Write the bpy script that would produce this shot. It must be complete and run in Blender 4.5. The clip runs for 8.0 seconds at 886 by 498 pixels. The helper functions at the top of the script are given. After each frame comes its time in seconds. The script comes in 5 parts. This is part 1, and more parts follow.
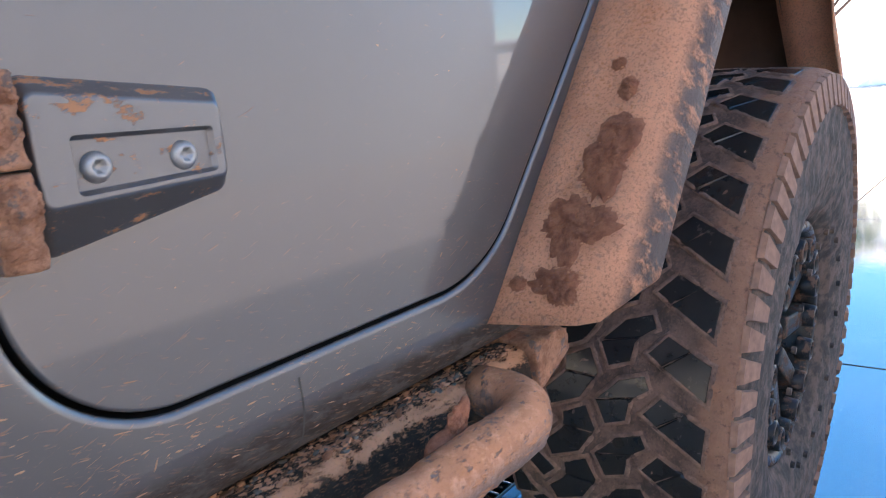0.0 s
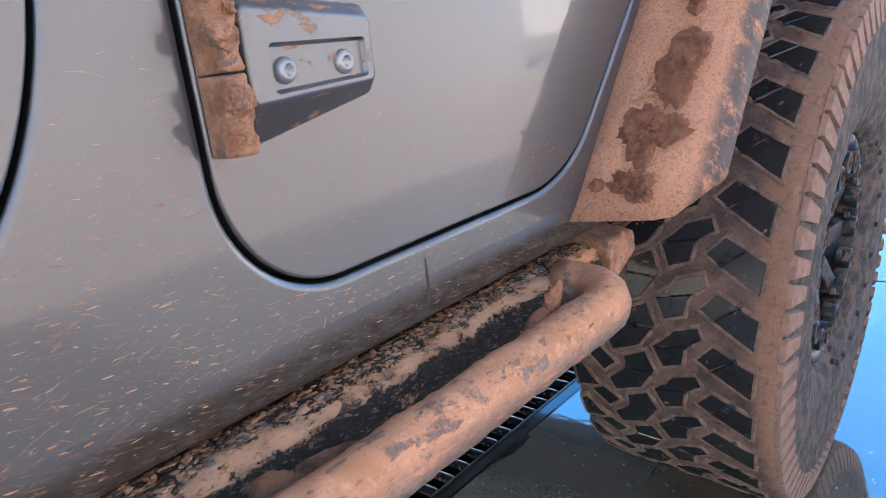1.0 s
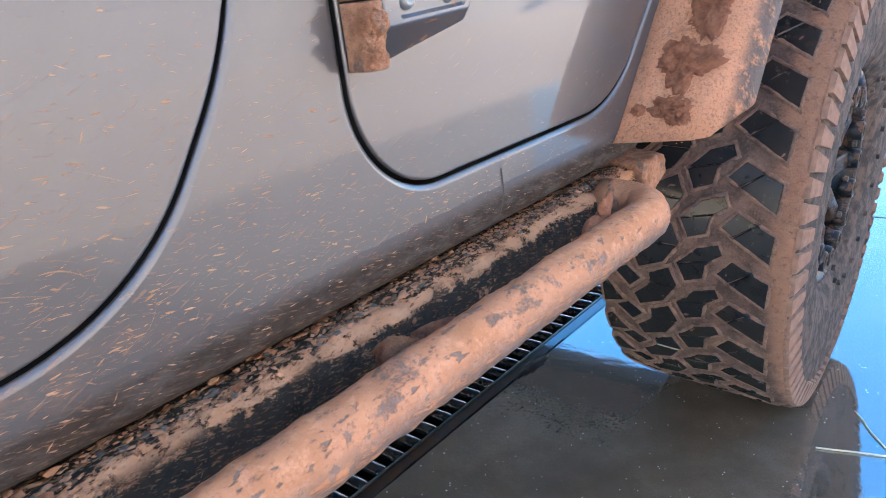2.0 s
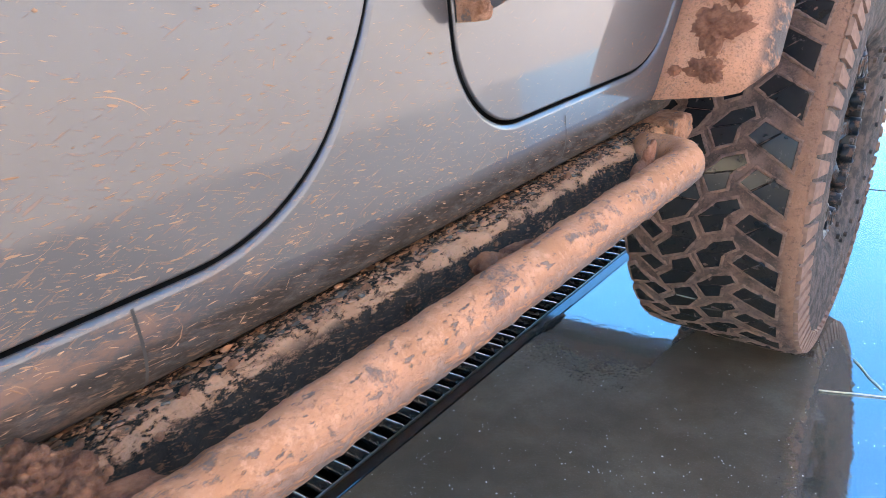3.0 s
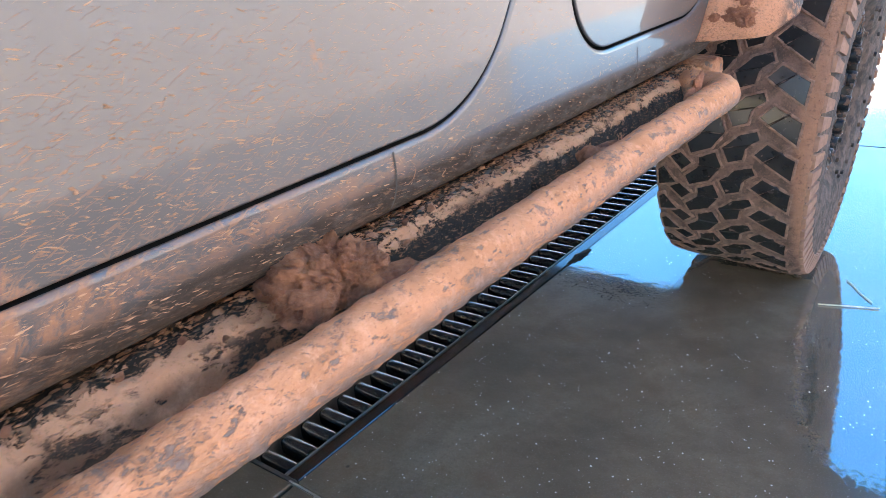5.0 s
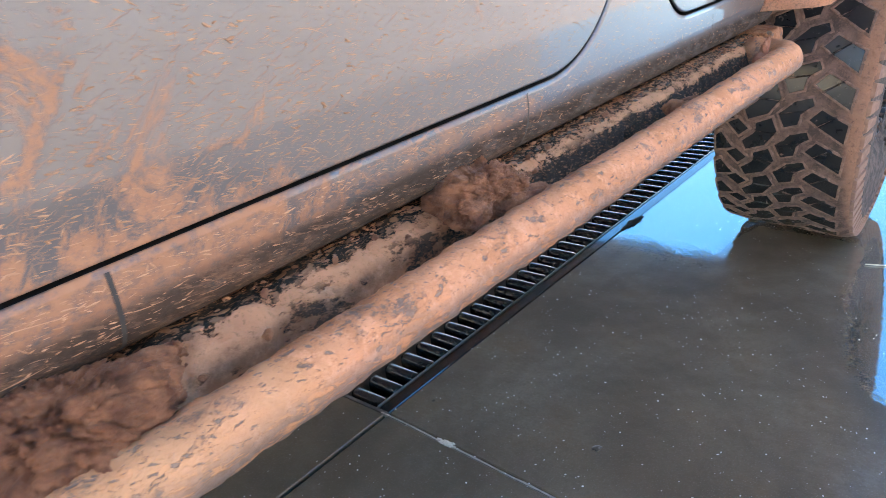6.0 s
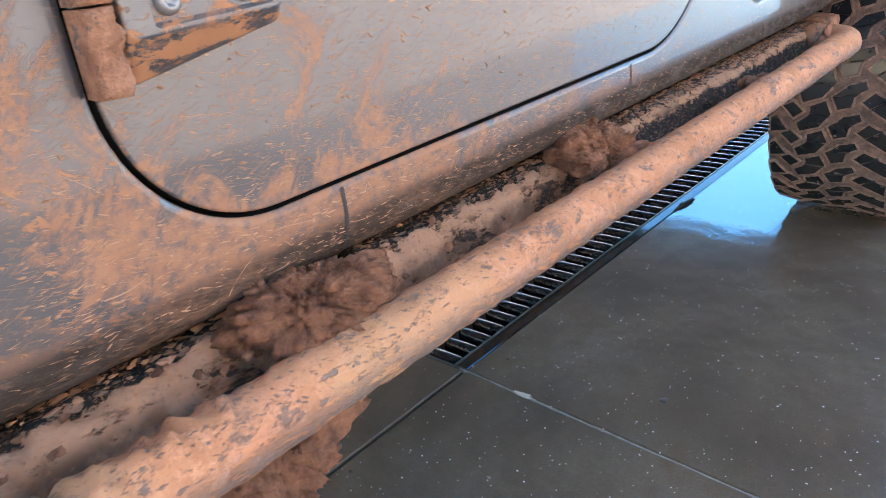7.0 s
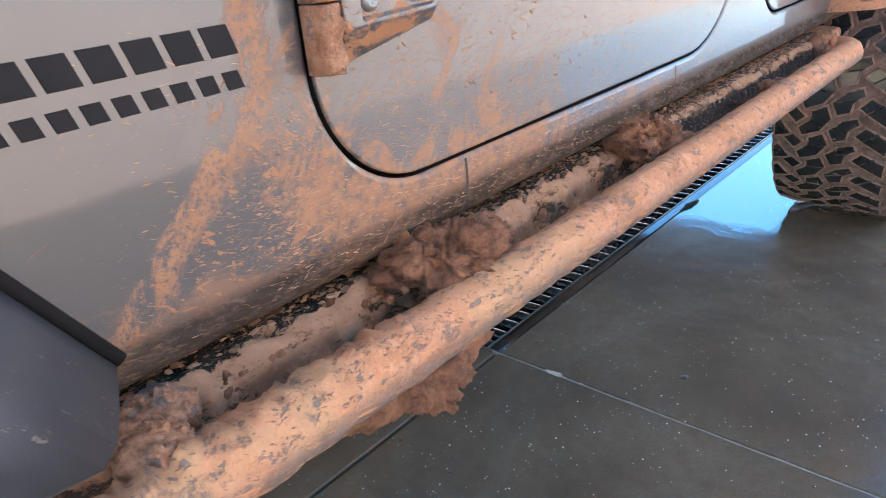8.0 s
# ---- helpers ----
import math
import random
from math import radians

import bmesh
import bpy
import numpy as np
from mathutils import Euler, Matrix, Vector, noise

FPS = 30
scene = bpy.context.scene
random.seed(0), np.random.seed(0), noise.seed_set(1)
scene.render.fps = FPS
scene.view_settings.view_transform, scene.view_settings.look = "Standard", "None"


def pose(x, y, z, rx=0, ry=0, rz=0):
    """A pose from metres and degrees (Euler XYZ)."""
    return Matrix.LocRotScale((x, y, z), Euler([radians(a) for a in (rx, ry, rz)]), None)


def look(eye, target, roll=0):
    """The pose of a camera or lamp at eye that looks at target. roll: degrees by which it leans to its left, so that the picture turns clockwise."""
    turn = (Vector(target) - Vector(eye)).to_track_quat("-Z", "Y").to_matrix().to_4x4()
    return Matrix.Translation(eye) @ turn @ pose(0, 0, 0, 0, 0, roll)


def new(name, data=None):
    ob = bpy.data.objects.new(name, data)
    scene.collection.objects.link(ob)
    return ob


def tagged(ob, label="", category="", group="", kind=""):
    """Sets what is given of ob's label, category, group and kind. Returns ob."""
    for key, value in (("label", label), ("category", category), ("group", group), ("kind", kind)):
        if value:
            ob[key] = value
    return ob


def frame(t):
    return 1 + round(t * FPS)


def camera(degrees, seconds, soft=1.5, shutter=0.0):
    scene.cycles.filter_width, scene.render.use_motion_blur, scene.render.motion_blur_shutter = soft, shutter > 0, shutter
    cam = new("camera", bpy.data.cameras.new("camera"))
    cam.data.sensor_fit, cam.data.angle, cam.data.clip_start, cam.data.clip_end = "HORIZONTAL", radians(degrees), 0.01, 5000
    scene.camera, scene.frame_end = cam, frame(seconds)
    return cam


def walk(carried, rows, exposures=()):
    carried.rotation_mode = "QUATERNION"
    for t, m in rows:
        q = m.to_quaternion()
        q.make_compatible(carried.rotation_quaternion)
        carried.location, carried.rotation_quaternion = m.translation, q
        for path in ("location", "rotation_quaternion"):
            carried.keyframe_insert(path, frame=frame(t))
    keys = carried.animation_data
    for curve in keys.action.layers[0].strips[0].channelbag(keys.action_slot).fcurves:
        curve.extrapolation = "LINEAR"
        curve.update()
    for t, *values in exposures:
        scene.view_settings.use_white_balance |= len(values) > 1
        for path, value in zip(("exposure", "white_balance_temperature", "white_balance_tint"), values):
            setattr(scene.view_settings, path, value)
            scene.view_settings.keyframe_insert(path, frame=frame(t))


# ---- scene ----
cam = camera(61.7, 8.0, soft=0.8, shutter=0.2)
U = 0.92  # metres to one unit of the drawing
PATH = [
    (0, (0.484, 0.028, 1.028), (-0.767, 1.536, 0.628), -5.9),
    (0.5, (0.479, -0.038, 1.017), (-0.801, 1.417, 0.522), -6.7),
    (1, (0.484, -0.109, 1.021), (-0.797, 1.321, 0.461), -7.1),
    (1.5, (0.492, -0.183, 1.026), (-0.775, 1.225, 0.385), -7.0),
    (3, (0.487, -0.438, 1.017), (-0.725, 0.976, 0.286), -6.6),
    (3.5, (0.494, -0.52, 1.016), (-0.69, 0.911, 0.275), -6.0),
    (4, (0.499, -0.594, 1.022), (-0.669, 0.844, 0.267), -5.7),
    (5.5, (0.512, -0.877, 1.015), (-0.657, 0.528, 0.205), -5.9),
    (6, (0.512, -0.987, 1.018), (-0.696, 0.384, 0.205), -6.4),
    (6.5, (0.515, -1.095, 1.022), (-0.727, 0.248, 0.212), -6.6),
    (7, (0.517, -1.195, 1.026), (-0.74, 0.132, 0.216), -6.6),
    (7.5, (0.516, -1.298, 1.027), (-0.737, 0.031, 0.214), -6.3),
    (8, (0.512, -1.399, 1.044), (-0.717, -0.03, 0.259), -5.7),
]
EXPOSURE = [(0.0, 2.01, 7850), (0.5, 2.25, 7900), (1.0, 2.40, 8150), (2.0, 2.64, 8400), (3.5, 2.76, 8600), (5.5, 2.72, 8750), (8.0, 2.64, 8850)]
walk(cam, [(t, look(Vector(eye) * U, Vector(target) * U, roll)) for t, eye, target, roll in PATH], [(t, e, kelvin, 21) for t, e, kelvin in EXPOSURE])

# ---- daylight ----
SUN_HEIGHT, SUN_TURN = 50.0, 204.0
world = bpy.data.worlds.new("sky")
scene.world = world
world.use_nodes = True
wn = world.node_tree
sky = wn.nodes.new("ShaderNodeTexSky")
sky.sky_type, sky.sun_disc = "NISHITA", False
sky.altitude, sky.air_density, sky.dust_density, sky.ozone_density = 0, 1.0, 0.0, 3.0
sky.sun_elevation, sky.sun_rotation = radians(SUN_HEIGHT), radians(SUN_TURN)
deep = wn.nodes.new("ShaderNodeHueSaturation")
deep.inputs["Saturation"].default_value = 1.4
wn.links.new(sky.outputs["Color"], deep.inputs["Color"])
wn.links.new(deep.outputs["Color"], wn.nodes["Background"].inputs["Color"])
wn.nodes["Background"].inputs["Strength"].default_value = 0.21
sun = new("sun", bpy.data.lights.new("sun", "SUN"))
sun.data.energy, sun.data.angle, sun.data.color = 5.0, radians(0.5), (1.0, 0.95, 0.88)
sun_way = Vector((math.sin(radians(SUN_TURN)) * math.cos(radians(SUN_HEIGHT)), math.cos(radians(SUN_TURN)) * math.cos(radians(SUN_HEIGHT)), math.sin(radians(SUN_HEIGHT))))
sun.matrix_world = look(sun_way * 20, (0, 0, 0))


# ---- materials ----
class Mat:
    """A node material with short ways to add noise, ramps and mixes."""

    def __init__(self, name, rough=0.5, metal=0.0):
        self.m = bpy.data.materials.new(name)
        self.m.use_nodes = True
        self.t = self.m.node_tree
        self.b = self.t.nodes["Principled BSDF"]
        self.b.inputs["Roughness"].default_value = rough
        self.b.inputs["Metallic"].default_value = metal
        scaled = self.t.nodes.new("ShaderNodeVectorMath")
        scaled.operation = "SCALE"
        scaled.inputs["Scale"].default_value = 1 / U
        self.t.links.new(self.t.nodes.new("ShaderNodeNewGeometry").outputs["Position"], scaled.inputs[0])
        self.pos = scaled.outputs["Vector"]

    def link(self, a, socket):
        self.t.links.new(a, socket)

    def put(self, name, value):
        s = self.b.inputs[name]
        if isinstance(value, bpy.types.NodeSocket):
            self.link(value, s)
        elif isinstance(value, tuple):
            s.default_value = (*value, 1.0)
        else:
            s.default_value = value
        return self

    def coords(self, scale=(1, 1, 1), turn=(0, 0, 0), source=None):
        """Position turned first and stretched then, so that the grain slants."""
        spun = self.t.nodes.new("ShaderNodeMapping")
        self.link(source or self.pos, spun.inputs["Vector"])
        spun.inputs["Rotation"].default_value = [radians(a) for a in turn]
        n = self.t.nodes.new("ShaderNodeMapping")
        self.link(spun.outputs["Vector"], n.inputs["Vector"])
        n.inputs["Scale"].default_value = scale
        return n.outputs["Vector"]

    def noise(self, scale, detail=4.0, rough=0.55, at=None, twist=0.0):
        n = self.t.nodes.new("ShaderNodeTexNoise")
        self.link(at or self.pos, n.inputs["Vector"])
        n.inputs["Scale"].default_value, n.inputs["Detail"].default_value = scale, detail
        n.inputs["Roughness"].default_value, n.inputs["Distortion"].default_value = rough, twist
        return n.outputs["Fac"]

    def cells(self, scale, at=None, feature="F1"):
        n = self.t.nodes.new("ShaderNodeTexVoronoi")
        n.feature = feature
        self.link(at or self.pos, n.inputs["Vector"])
        n.inputs["Scale"].default_value = scale
        return n.outputs["Distance"]

    def raw(self, which):
        n = self.t.nodes.new("ShaderNodeSeparateXYZ")
        self.link(self.pos, n.inputs[0])
        return n.outputs[which]

    def axis(self, which, lo, hi, source=None):
        n = self.t.nodes.new("ShaderNodeSeparateXYZ")
        self.link(source or self.pos, n.inputs[0])
        return self.span(n.outputs[which], lo, hi)

    def span(self, value, lo, hi, a=0.0, b=1.0, smooth=True):
        n = self.t.nodes.new("ShaderNodeMapRange")
        n.interpolation_type = "SMOOTHSTEP" if smooth else "LINEAR"
        self.link(value, n.inputs["Value"])
        for key, v in (("From Min", lo), ("From Max", hi), ("To Min", a), ("To Max", b)):
            n.inputs[key].default_value = v
        return n.outputs["Result"]

    def math(self, how, a, b):
        n = self.t.nodes.new("ShaderNodeMath")
        n.operation = how
        for s, v in zip(n.inputs, (a, b)):
            if isinstance(v, bpy.types.NodeSocket):
                self.link(v, s)
            else:
                s.default_value = v
        return n.outputs[0]

    def mix(self, fac, a, b):
        n = self.t.nodes.new("ShaderNodeMix")
        n.data_type = "RGBA"
        for s, v in ((n.inputs[0], fac), (n.inputs[6], a), (n.inputs[7], b)):
            if isinstance(v, bpy.types.NodeSocket):
                self.link(v, s)
            elif isinstance(v, tuple):
                s.default_value = (*v, 1.0)
            else:
                s.default_value = v
        return n.outputs[2]

    def bump(self, height, strength=0.5, distance=0.002):
        n = self.t.nodes.new("ShaderNodeBump")
        self.link(height, n.inputs["Height"])
        n.inputs["Strength"].default_value, n.inputs["Distance"].default_value = strength, distance
        self.link(n.outputs["Normal"], self.b.inputs["Normal"])
        return self


DRY_A, DRY_B = (0.62, 0.288, 0.170), (0.46, 0.205, 0.108)
WET_B = (0.085, 0.034, 0.022)


def plain(name, colour, rough=0.5, metal=0.0, vary=0.25, scale=60.0, relief=0.2):
    k = Mat(name, rough, metal)
    n = k.noise(scale, 5)
    k.put("Base Color", k.mix(n, tuple(c * (1 - vary) for c in colour), tuple(min(1, c * (1 + vary)) for c in colour)))
    return k.bump(k.noise(scale * 4, 3), relief, 0.0006).m


def dry_mud(name="dried_mud"):
    k = Mat(name, 0.9)
    c = k.mix(k.noise(22, 6), DRY_B, DRY_A)
    spots = k.span(k.noise(75, 5, 0.6), 0.60, 0.68)
    c = k.mix(spots, c, (0.16, 0.10, 0.075))
    k.put("Base Color", c)
    return k.bump(k.noise(180, 6, 0.65), 0.6, 0.002).m


def damp_mud():
    k = Mat("damp_mud", 0.8)
    k.put("Base Color", k.mix(k.span(k.noise(40, 7, 0.65), 0.3, 0.7), (0.20, 0.072, 0.038), (0.57, 0.242, 0.129)))
    k.put("Roughness", k.span(k.noise(30, 3), 0.3, 0.7, 0.55, 0.95))
    return k.bump(k.math("ADD", k.noise(90, 8, 0.75), k.noise(330, 5, 0.75)), 1.0, 0.009).m


def tube_mud():
    """Dried mud over dark paint, with worn dark flecks; darker streaks gather low on the tube."""
    k = Mat("muddy_tube", 0.9)
    mud = k.mix(k.span(k.noise(11, 5, 0.65), 0.3, 0.7), DRY_B, DRY_A)
    mud = k.mix(k.span(k.noise(60, 6, 0.7), 0.48, 0.66), mud, (0.64, 0.312, 0.190))
    mud = k.mix(k.math("MULTIPLY", k.span(k.noise(230, 4, 0.7), 0.56, 0.72), 0.5), mud, (0.20, 0.10, 0.06))
    # front mud toned down, standing in for the weaker light there
    mud = k.mix(k.math("MULTIPLY", k.span(k.noise(6, 5, 0.65), 0.42, 0.62), k.axis(1, -0.4, -1.0)), mud, (0.52, 0.285, 0.160))
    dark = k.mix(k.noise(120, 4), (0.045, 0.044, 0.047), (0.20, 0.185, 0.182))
    patch = k.math("MULTIPLY", k.span(k.noise(24, 8, 0.72, at=k.coords((1, 0.6, 1))), 0.56, 0.63), k.span(k.noise(140, 5, 0.72), 0.34, 0.52))
    broad = k.math("MULTIPLY", k.span(k.noise(11, 7, 0.72), 0.565, 0.63), k.span(k.noise(85, 6, 0.74), 0.36, 0.60))
    patch = k.math("MAXIMUM", patch, broad)
    specks = k.span(k.noise(95, 5, 0.66, at=k.coords((1, 0.5, 1))), 0.585, 0.64)
    dashes = k.math("MULTIPLY", k.span(k.noise(240, 4, 0.6, at=k.coords((1, 0.34, 1), (24, 0, 18))), 0.61, 0.65), k.axis(1, 0.1, -0.6))
    # dark streaks and blots, denser towards the bottom of the tube
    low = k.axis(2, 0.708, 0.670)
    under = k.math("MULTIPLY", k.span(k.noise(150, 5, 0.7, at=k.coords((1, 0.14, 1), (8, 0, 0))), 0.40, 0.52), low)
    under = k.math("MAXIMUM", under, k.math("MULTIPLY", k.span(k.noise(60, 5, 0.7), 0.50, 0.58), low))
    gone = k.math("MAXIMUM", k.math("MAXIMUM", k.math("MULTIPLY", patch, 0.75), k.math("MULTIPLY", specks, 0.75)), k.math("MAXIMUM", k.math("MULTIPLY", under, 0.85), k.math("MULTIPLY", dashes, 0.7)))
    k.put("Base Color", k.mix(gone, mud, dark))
    k.put("Roughness", k.span(gone, 0.0, 1.0, 0.95, 0.6))
    k.put("Specular IOR Level", 0.25)
    height = k.math("SUBTRACT", k.math("ADD", k.noise(70, 7, 0.7), k.math("MULTIPLY", k.noise(330, 4, 0.7), 0.5)), k.math("MULTIPLY", gone, 0.8))
    return k.bump(height, 0.8, 0.0030).m


def beam_mud():
    """Black rail with a ragged tan coat on its top and a speckled face; the coat thickens forward and leaves a painted
    dark gap by the sill.
    """
    k = Mat("muddy_rail", 0.85)
    mud = k.mix(k.noise(30, 6, 0.65), (0.57, 0.250, 0.132), (0.80, 0.415, 0.250))
    mud = k.mix(k.math("MULTIPLY", k.span(k.noise(150, 4, 0.7), 0.54, 0.70), 0.5), mud, (0.22, 0.115, 0.065))
    dark = k.mix(k.noise(90, 4), (0.022, 0.016, 0.012), (0.080, 0.056, 0.041))
    front = k.axis(1, -0.25, -0.85)
    ridge = k.math("MULTIPLY", k.axis(0, -0.050, -0.038), k.axis(2, 0.684, 0.700))
    # beside the sill the coat is held back, painting in the gap's darkness
    deep = k.axis(0, -0.016, -0.042)
    face = k.axis(2, 0.700, 0.688)
    ragged = k.math("ADD", k.math("MULTIPLY", k.noise(64, 8, 0.80, at=k.coords((1, 0.6, 1))), 1.1), k.math("SUBTRACT", k.math("MULTIPLY", k.noise(15, 4, 0.6), 0.55), 0.33))
    ragged = k.math("ADD", ragged, k.math("MULTIPLY", k.math("SUBTRACT", k.noise(260, 3, 0.6, at=k.coords((1, 0.5, 1))), 0.5), 0.30))
    need = k.math("SUBTRACT", k.math("ADD", k.math("ADD", k.math("MULTIPLY", ridge, 0.29), k.math("MULTIPLY", front, 0.20)), k.math("MULTIPLY", k.math("MULTIPLY", face, k.axis(1, -0.15, -0.5)), 0.20)), k.math("ADD", k.math("MULTIPLY", deep, k.span(front, 0.0, 1.0, 0.20, 0.52)), 0.125))
    coat = k.span(k.math("ADD", ragged, need), 0.49, 0.56)
    bare = k.math("MULTIPLY", k.span(k.noise(46, 5, 0.72, at=k.coords((1, 0.42, 1), (18, 0, 0))), 0.54, 0.59), k.axis(0, -0.026, -0.044))
    holes = k.math("MULTIPLY", k.math("MULTIPLY", k.span(k.noise(26, 7, 0.76, at=k.coords((1, 0.40, 1), (10, 0, 0))), 0.525, 0.575), k.axis(2, 0.706, 0.694)), 0.85)
    coat = k.math("MULTIPLY", coat, k.math("SUBTRACT", 1.0, k.math("MAXIMUM", bare, holes)))
    mud = k.mix(k.math("MULTIPLY", k.axis(2, 0.700, 0.682), k.span(k.noise(20, 5, 0.65), 0.35, 0.60)), mud, (0.33, 0.150, 0.082))
    specks = k.span(k.noise(330, 3, 0.65, at=k.coords((1, 0.22, 1), (14, 0, 0))), 0.56, 0.62)
    specks = k.math("MULTIPLY", specks, k.span(k.noise(40, 5, 0.7), 0.32, 0.58))
    dots = k.math("MULTIPLY", k.span(k.cells(300), 0.22, 0.14), k.span(k.noise(55, 3), 0.42, 0.55))
    flakes = k.math("MULTIPLY", k.span(k.cells(85, at=k.coords((1, 0.5, 1), (20, 0, 0))), 0.42, 0.36), k.math("MULTIPLY", deep, k.span(k.noise(30, 4), 0.40, 0.46)))
    fac = k.math("MAXIMUM", k.math("MAXIMUM", coat, k.math("MULTIPLY", flakes, 0.7)), k.math("MAXIMUM", k.math("MULTIPLY", specks, 0.7), k.math("MULTIPLY", dots, 0.7)))
    k.put("Base Color", k.mix(fac, dark, mud))
    k.put("Roughness", k.span(fac, 0, 1, 0.75, 0.95))
    k.put("Specular IOR Level", 0.15)
    return k.bump(k.math("ADD", fac, k.noise(120, 7, 0.75)), 0.9, 0.0045).m


def body_paint(name="silver_paint"):
    """Silver paint with clear coat, mud flung in slanted streaks, smears towards the front and a brown film on the
    sill, deepened with painted shade below.
    """
    k = Mat(name, 0.42, 0.6)
    flake = k.noise(2600, 1)
    paint = k.mix(flake, (0.080, 0.081, 0.087), (0.106, 0.107, 0.114))
    paint = k.mix(k.math("MULTIPLY", k.noise(7, 6, 0.65), 0.22), paint, (0.108, 0.096, 0.088))
    front = k.axis(1, 0.30, -0.65)
    back = k.axis(1, 0.20, 0.05)
    low = k.axis(2, 1.05, 0.80)
    past = k.axis(1, -1.18, -1.02)
    dens = k.math("ADD", k.math("MULTIPLY", front, 0.055), k.math("MULTIPLY", low, 0.065))
    dens = k.math("SUBTRACT", dens, k.math("SUBTRACT", 0.09, k.math("MULTIPLY", past, 0.09)))
    dens = k.math("SUBTRACT", dens, k.math("MULTIPLY", k.axis(1, 0.12, 0.30), 0.006))
    arcs = k.noise(6, 3, 0.5)
    streak = k.span(k.math("ADD", k.noise(230, 5, 0.62, at=k.coords((1, 0.10, 1), (14, 0, 0)), twist=0.25), dens), 0.768, 0.81)
    fine = k.span(k.math("ADD", k.noise(420, 4, 0.62, at=k.coords((1, 0.16, 1), (15, 0, 0)), twist=0.3), dens), 0.672, 0.73)
    cross = k.span(k.math("ADD", k.noise(320, 3, 0.6, at=k.coords((1, 0.12, 1), (-22, 0, 0)), twist=0.4), dens), 0.69, 0.745)
    skirt = k.math("MULTIPLY", k.math("MULTIPLY", k.axis(1, -0.35, -0.70), k.axis(1, -1.04, -0.90)), k.axis(2, 0.86, 0.80))
    blot = k.math("MULTIPLY", k.axis(1, -0.42, -0.80), k.axis(2, 1.10, 0.88))
    smear = k.math("ADD", k.noise(15, 9, 0.74, at=k.coords((1, 1.0, 0.60), (38, 0, 0)), twist=0.7), k.math("ADD", k.math("MULTIPLY", k.math("MULTIPLY", blot, past), 0.115), k.math("MULTIPLY", skirt, 0.165)))
    smear = k.math("MULTIPLY", k.span(smear, 0.615, 0.70), k.span(k.noise(75, 6, 0.72, at=k.coords((1, 0.7, 1))), 0.26, 0.58))
    smear = k.math("MULTIPLY", smear, k.axis(1, -0.05, -0.45))
    # a splash across the front fender, slanting down and forward, with speckles behind it
    lean = k.math("ADD", k.math("ADD", k.raw(1), 1.035), k.math("MAXIMUM", k.math("SUBTRACT", 0.945, k.raw(2)), 0.0))
    band = k.math("MULTIPLY", k.math("MULTIPLY", k.span(lean, -0.034, -0.008), k.span(lean, 0.060, 0.010)), k.axis(1, -0.955, -0.985))
    behind = k.math("MULTIPLY", k.math("MULTIPLY", k.span(lean, -0.03, 0.01), k.axis(1, -0.95, -0.975)), k.axis(2, 0.97, 0.90))
    splash = k.span(k.math("ADD", k.noise(26, 9, 0.74, at=k.coords((1, 0.9, 0.5), (38, 0, 0)), twist=0.4), k.math("MULTIPLY", band, 0.15)), 0.585, 0.68)
    splash = k.math("MULTIPLY", k.math("MULTIPLY", splash, k.span(k.noise(160, 5, 0.7), 0.32, 0.55)), k.math("MAXIMUM", band, 0.0))
    dabs = k.math("MULTIPLY", k.span(k.noise(150, 5, 0.65, at=k.coords((1, 0.4, 1), (25, 0, 0)), twist=0.3), 0.575, 0.62), k.math("MULTIPLY", behind, 0.8))
    splash = k.math("MAXIMUM", k.math("MULTIPLY", splash, 0.72), dabs)
    # mud on the raised hinge leaves
    leaf = k.math("MULTIPLY", k.axis(0, 0.004, 0.009), k.span(k.math("ADD", k.noise(75, 7, 0.72, at=k.coords((1, 0.5, 1))), k.math("ADD", k.math("MULTIPLY", k.axis(2, 1.030, 1.056), 0.10), k.math("ADD", k.math("MULTIPLY", k.axis(1, -0.3, -0.8), 0.09), k.math("MULTIPLY", k.axis(2, 0.980, 0.962), 0.05)))), 0.60, 0.65))
    splash = k.math("MAXIMUM", splash, k.math("MULTIPLY", leaf, 0.85))
    # curling lines left by runs of mud on the sill
    curl = k.math("ABSOLUTE", k.math("SUBTRACT", k.noise(42, 3, 0.55, at=k.coords((1, 0.7, 1)), twist=0.8), 0.5), 0.0)
    curl = k.math("MULTIPLY", k.math("MULTIPLY", k.span(curl, 0.045, 0.012), k.math("MULTIPLY", k.axis(2, 0.835, 0.805), k.span(k.noise(16, 4), 0.40, 0.55))), k.math("MULTIPLY", k.axis(1, -0.25, -0.40), k.axis(1, -0.85, -0.72)))
    blur = k.math("MULTIPLY", k.math("MULTIPLY", k.span(k.noise(30, 6, 0.7, at=k.coords((1, 0.5, 1))), 0.46, 0.62), k.axis(2, 0.83, 0.80)), k.axis(1, 0.05, -0.30))
    splash = k.math("MAXIMUM", splash, k.math("MAXIMUM", k.math("MULTIPLY", curl, 0.5), k.math("MULTIPLY", blur, 0.42)))
    thin = k.math("MAXIMUM", k.math("MULTIPLY", streak, 0.62), k.math("MULTIPLY", fine, 0.30))
    mud = k.math("MAXIMUM", k.math("MAXIMUM", thin, splash), k.math("MAXIMUM", k.math("MULTIPLY", smear, 0.70), k.math("MULTIPLY", cross, 0.34)))
    # brown mud film, coloured near-black below to stand in for the underside's shade
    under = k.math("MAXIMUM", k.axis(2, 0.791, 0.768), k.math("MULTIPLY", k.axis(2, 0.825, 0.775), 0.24))
